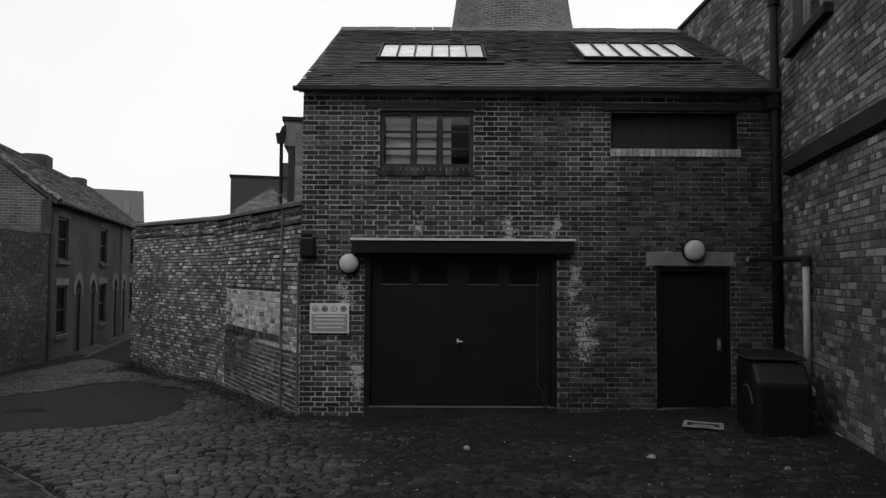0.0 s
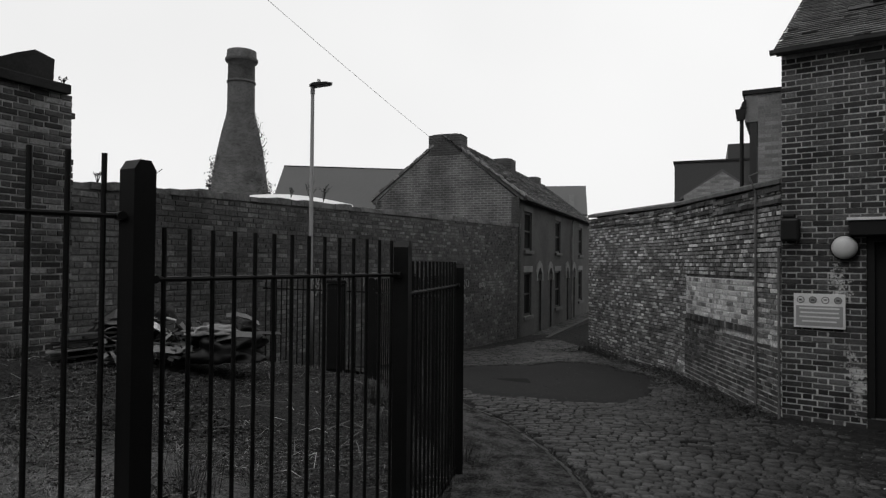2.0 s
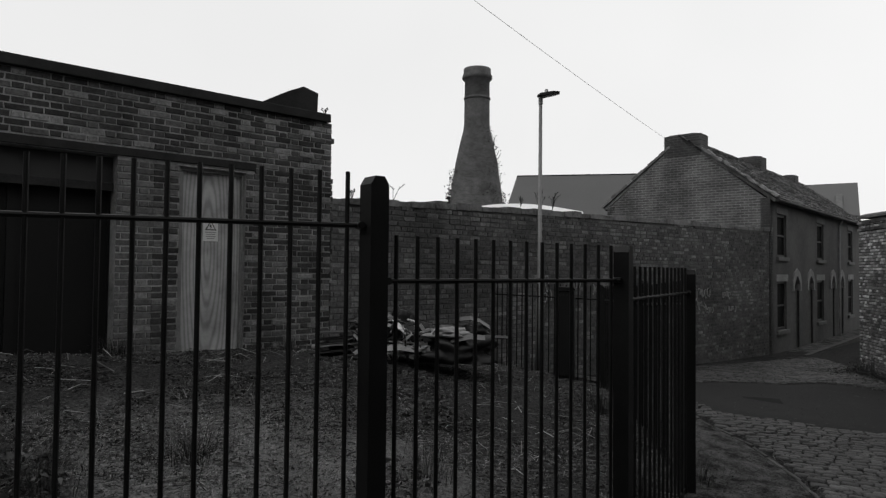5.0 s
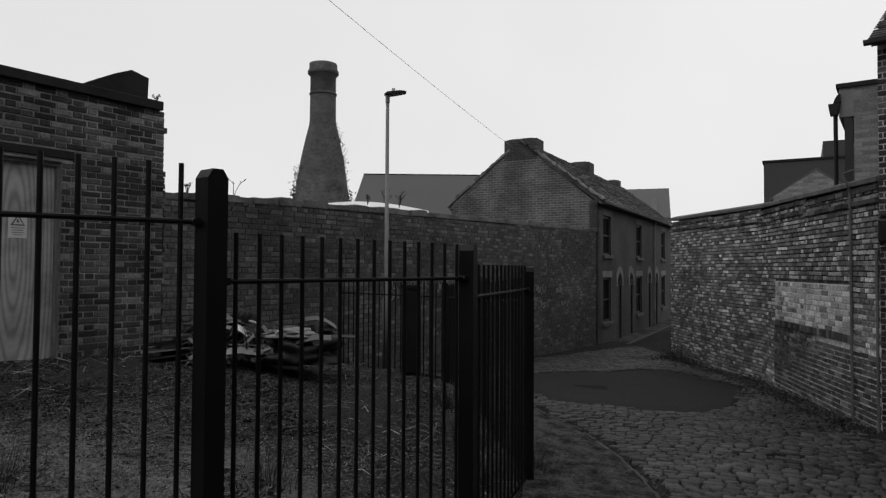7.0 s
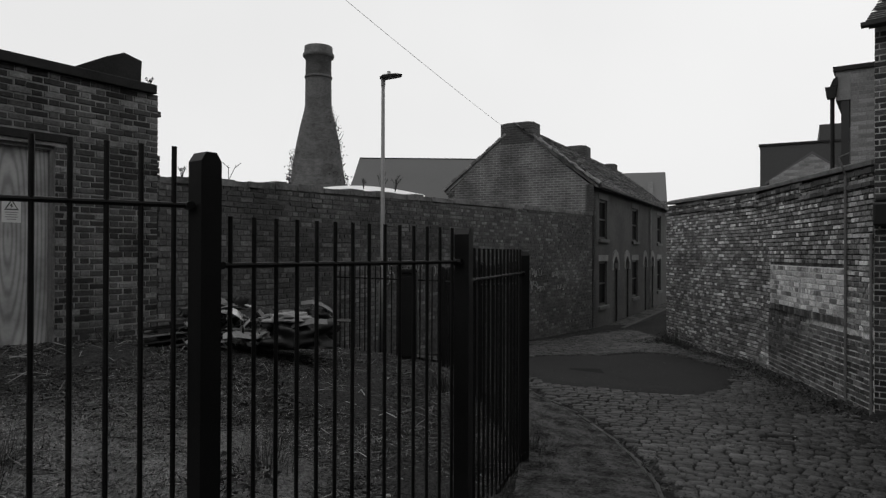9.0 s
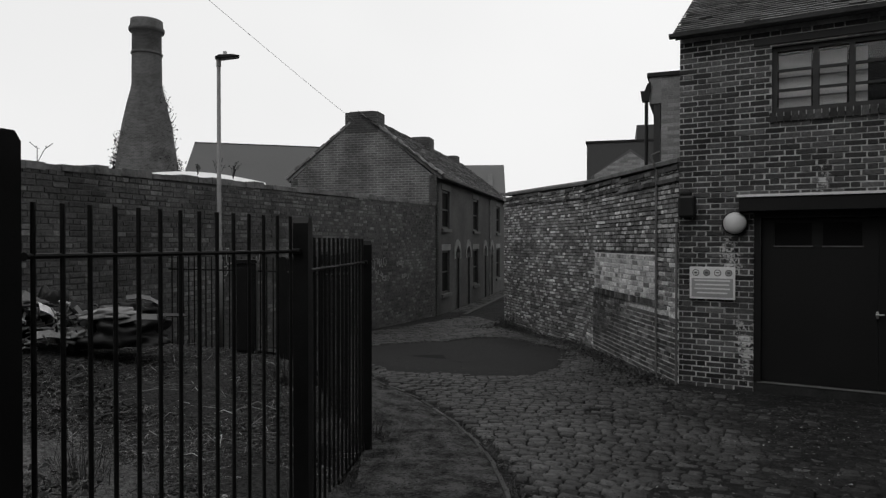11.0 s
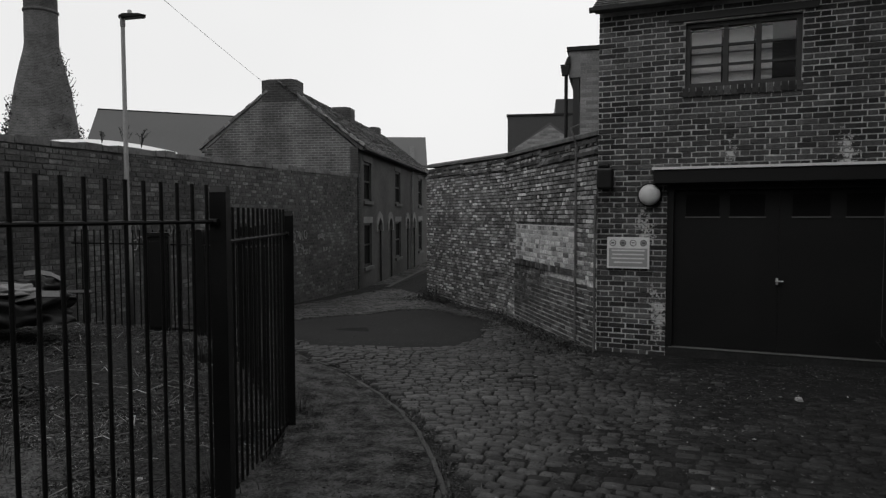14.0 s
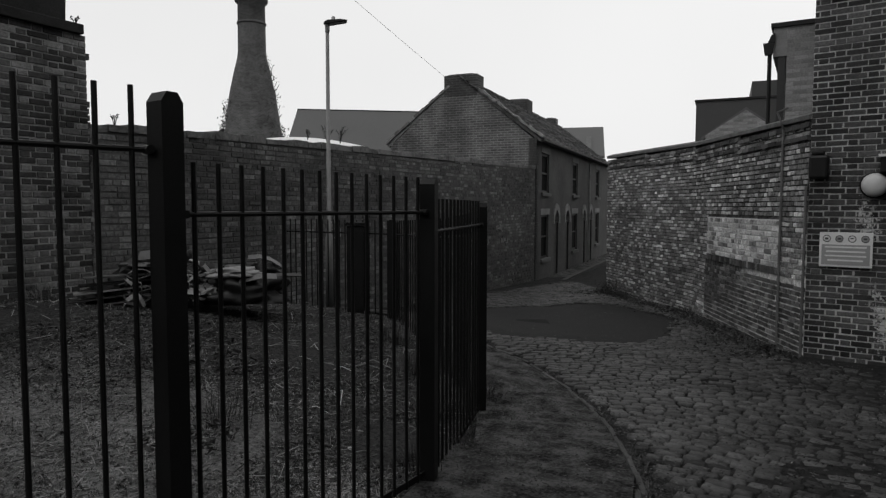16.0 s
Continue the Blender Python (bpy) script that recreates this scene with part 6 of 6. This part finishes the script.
def edge(q):
    """The wavy outline of the repair: its radius in the direction q."""
    turn = math.degrees(q) % 360
    r = float(np.interp(turn, (0, 8, 40, 80, 100, 115, 130, 170, 200, 250, 272, 287, 315, 336, 360), (1.72, 1.7, 1.9, 2.2, 2.9, 2.85, 2.15, 2.4, 2.3, 2.4, 2.65, 2.3, 2.35, 2.05, 1.72)))
    return r * (1 + 0.04 * noise.noise((math.cos(q) * 4, math.sin(q) * 4, 4)))


for i in range(64):
    q = 2 * math.pi * i / 64
    ring.append((-5.65 + edge(q) * math.cos(q), 10.3 + edge(q) * math.sin(q)))
rings = 8
for k in range(rings + 1):
    for x, y in ring:
        f = k / rings
        px, py = -5.65 + (x + 5.65) * f, 10.3 + (y - 10.3) * f
        tar.v.append((px, py, ground(px, py) + (0.022 if k < rings else -0.03)))
for k in range(rings):
    for i in range(64):
        j = (i + 1) % 64
        tar.f.append((k * 64 + i, k * 64 + j, (k + 1) * 64 + j, (k + 1) * 64 + i))
tagged(part("tarmac_patch", tar, TARMAC, smooth=True), "smooth dark tarmac repair over the setts", "road patch", kind="structure")
tagged(part("gully_cover", Shape().box(-0.26, 0.26, -0.2, 0.2, 0, 0.004), NEAR_BLACK, None, m=pose(-6.05, 9.6, ground(-6.05, 9.6) + 0.024, 0, 0, 37), bevel=0.004), "dark iron cover set in the tarmac", "drain cover")

# ---- kerb stones ----
kerb = thing("kerb", pose(0, 0, 0), "curved worn stone kerb along the pavement", "kerb", kind="structure")
for p, u in run(KERB_LINE[2:], 0.34):
    ang = math.degrees(math.atan2(u.y, u.x))
    part("kerb_stone", Shape().box(0.006, 0.336, -0.019, 0.019, -0.12, 0.045), KERB, kerb, m=pose(p.x, p.y, ground(p.x, p.y), 0, 0, ang), bevel=0.009)

# ---- setts ----
lane = thing("lane", pose(0, 0, 0), "cobbled lane of worn stone setts", "road", kind="structure")


def in_tarmac(x, y):
    return math.hypot(x + 5.65, y - 10.3) < edge(math.atan2(y - 10.3, x + 5.65)) - 0.06


def sett_shape(l, w, shape, m, rng):
    """A worn sett: uneven corners, rounded shoulders and a slightly domed top."""
    a, b, h = l / 2, w / 2, 0.038
    cs = [(sx * a + rng.uniform(-0.008, 0.004) * sx, sy * b + rng.uniform(-0.009, 0.004) * sy) for sx, sy in ((-1, -1), (1, -1), (1, 1), (-1, 1))]
    mid = [((p[0] + q[0]) / 2 * 1.04, (p[1] + q[1]) / 2 * 1.06) for p, q in zip(cs, cs[1:] + cs[:1])]
    rim = [p for pair in zip(cs, mid) for p in pair]
    low = [(x, y, -0.03) for x, y in rim]
    top = [(x, y, h - 0.015 + rng.uniform(-0.002, 0.002)) for x, y in rim]
    inner = [(x * 0.86, y * 0.83, h - 0.003 + rng.uniform(-0.002, 0.002)) for x, y in rim]
    n = 8
    shape.add(low + top + inner + [(0, 0, h)],
              [(i, (i + 1) % n, n + (i + 1) % n, n + i) for i in range(n)] + [(n + i, n + (i + 1) % n, 2 * n + (i + 1) % n, 2 * n + i) for i in range(n)] + [(2 * n + i, 2 * n + (i + 1) % n, 3 * n) for i in range(n)], m)
    return shape


SETT_MESH, rw = [], random.Random(71)
for l in (0.105, 0.118, 0.13, 0.142, 0.155, 0.17):
    me = sett_shape(l, 0.102, Shape(), None, rw).mesh("sett", True)
    me.materials.append(SETT)
    SETT_MESH.append((l, me))
rest, silted, rs, picked = Shape(), Shape(), random.Random(17), 0
s = -3.0
while s < 22.5:
    t = -9.6 + rs.uniform(0, 0.2)
    while t < 4.6:
        l, me = rs.choice(SETT_MESH)
        tc = t + l / 2
        # the courses lie square to the front in the yard and swing round square to the lane
        swing = 0.62 * step(-1.3, -3.6, tc)
        lean_on = math.degrees(math.atan(swing))
        x, y = tc, s + 0.03 * math.sin(tc * 0.9) - 0.62 * max(0.0, -2.45 - tc) - 0.62 * 0.16 * math.exp(-((tc + 2.45) / 0.8) ** 2)
        t += (l + rs.uniform(0.008, 0.016)) * math.cos(math.radians(lean_on))
        if y < -3 or y > 17.5 or x < -9.6 or kerb_side(x, y) < 0.15 + 0.06 * noise.noise((x * 3, y * 3, 9)) or wall_side(x, y) < 0.34 + 0.12 * noise.noise((x * 2, y * 2, 6)) or x > 4.5 or in_tarmac(x, y):
            continue
        if y > 8.85 and x > -1.95:
            continue
        buried = (0.006 + 0.006 * step(-2.4, -1.0, x)) * step(-0.25, 0.45, noise.noise((x * 0.55, y * 0.55, 7))) + 0.022 * step(-2.6, -0.6, x + 0.5 * noise.noise((x, y, 3))) + 0.012 * step(6.4, 8.2, y) * step(-2.2, -1.2, x) + 0.02 * (1 - step(0.1, 0.5, wall_side(x, y)))
        dz = rs.uniform(-0.008, 0.006) - buried + 0.01 * noise.noise((x * 1.2, y * 1.2, 1))
        if rs.random() < 0.012 or buried > 0.052:
            continue
        m = pose(x, y, ground(x, y) - 0.012 + dz, rs.gauss(0, 1.8), rs.gauss(0, 1.8), lean_on + rs.gauss(0, 3.0))
        if picked < 300 and -3.4 < x < -0.8 and 4.4 < y < 7.2:
            ob = new("sett", me)
            ob.parent, ob.matrix_basis = lane, m
            picked += 1
        else:
            sett_shape(l, (0.102 + rs.uniform(-0.009, 0.004)) * (1 - 0.1 * swing), silted if step(-2.6, -0.2, x + 0.9 * noise.noise((x * 0.9, y * 0.9, 12))) > rs.random() else rest, m, rs)
    s += 0.109
tagged(part("silted_setts", silted, SETT_DIRTY, lane, smooth=True), "stone setts caked in dark silt", kind="stuff")
tagged(part("setts", rest, SETT, lane, smooth=True), "worn stone setts", kind="stuff")

# ---- bricks ----
RB = random.Random(99)
BRICK_MESH = {}


def brick_mesh(l, h, proud, material):
    l, h = l - RB.choice((0, 0.004, 0.008)), h - RB.choice((0, 0.003, 0.006))
    key = (round(l, 3), round(h, 3), proud, material.name)
    if key not in BRICK_MESH:
        e = min(0.004, proud * 0.5)
        s = Shape().add([(0, 0, 0), (l, 0, 0), (l, 0, h), (0, 0, h), (0, -proud + e, 0), (l, -proud + e, 0), (l, -proud + e, h), (0, -proud + e, h), (e, -proud, e), (l - e, -proud, e), (l - e, -proud, h - e), (e, -proud, h - e)],
                        [(0, 1, 5, 4), (1, 2, 6, 5), (2, 3, 7, 6), (3, 0, 4, 7), (4, 5, 9, 8), (5, 6, 10, 9), (6, 7, 11, 10), (7, 4, 8, 11), (8, 9, 10, 11)])
        me = s.mesh("brick")
        me.materials.append(material)
        BRICK_MESH[key] = me
    return BRICK_MESH[key]


for parent, m, x0, x1, z0, z1, holes, material, near, bond, course, proud, count, top, rough, joint in BRICKS:
    long_, short = 0.212, 0.0995
    rows = int((z1 - z0) / course)
    laid, free = [], []
    for r in range(rows):
        z = z0 + r * course
        h = course - joint
        if bond == "flemish":
            pattern = (long_, short)
            x = x0 - (0.17 if r % 2 else 0.0)
        else:
            heads = r % 4 == 3 if bond == "garden" else r % 2 == 1
            pattern = (short,) if heads else (long_,)
            x = x0 - (0.056 if heads else (0.1125 if r % 4 in (1, 2) else 0))
        i = 0
        while x < x1:
            l = pattern[i % len(pattern)]
            i += 1
            a, b = max(x, x0), min(x + l, x1)
            x += l + joint
            if b - a < 0.025 or (top and z + h > top((a + b) / 2)):
                continue
            spans = [(a, b)]
            for hx0, hx1, hz0, hz1 in holes:
                if z + h <= hz0 + 0.004 or z >= hz1 - 0.004:
                    continue
                spans = [q for p0, p1 in spans for q in ((p0, min(p1, hx0)), (max(p0, hx1), p1)) if q[1] - q[0] > 0.02]
            for p0, p1 in spans:
                whole = abs(p1 - p0 - l) < 1e-4
                (free if whole else laid).append((p0, p1, z, h, l))
    free.sort(key=lambda q: (q[0] - near[0]) ** 2 + (q[2] - near[1]) ** 2)
    for p0, p1, z, h, l in free[:count]:
        ob = new("brick", brick_mesh(l, h, proud, material))
        ob.parent = parent
        ob.matrix_basis = m @ pose(p0 + RB.uniform(-0.003, 0.005), RB.uniform(-rough, rough * 0.4), z + RB.uniform(-0.002, 0.005), 0, RB.gauss(0, 0.5), RB.gauss(0, 0.6))
    rest = Shape()
    for p0, p1, z, h, l in laid + free[count:]:
        y = -proud + RB.uniform(-rough, rough)
        j = [RB.uniform(-rough, rough) for _ in range(4)]
        e = 0.003
        z, h = z + RB.uniform(-0.2, 0.6) * rough, h - RB.uniform(0.0, 1.2) * rough
        rest.add([(p0 + j[0], 0, z), (p1 + j[1], 0, z), (p1 + j[2], 0, z + h), (p0 + j[3], 0, z + h), (p0 + j[0] + e, y + j[1] * 0.5, z + e), (p1 + j[1] - e, y + j[2] * 0.5, z + e), (p1 + j[2] - e, y + j[3] * 0.5, z + h - e), (p0 + j[3] + e, y, z + h - e)],
                 [(0, 1, 5, 4), (1, 2, 6, 5), (2, 3, 7, 6), (3, 0, 4, 7), (4, 5, 6, 7)], m)
    if rest.f:
        tagged(part("brickwork", rest, material, parent), kind="stuff")
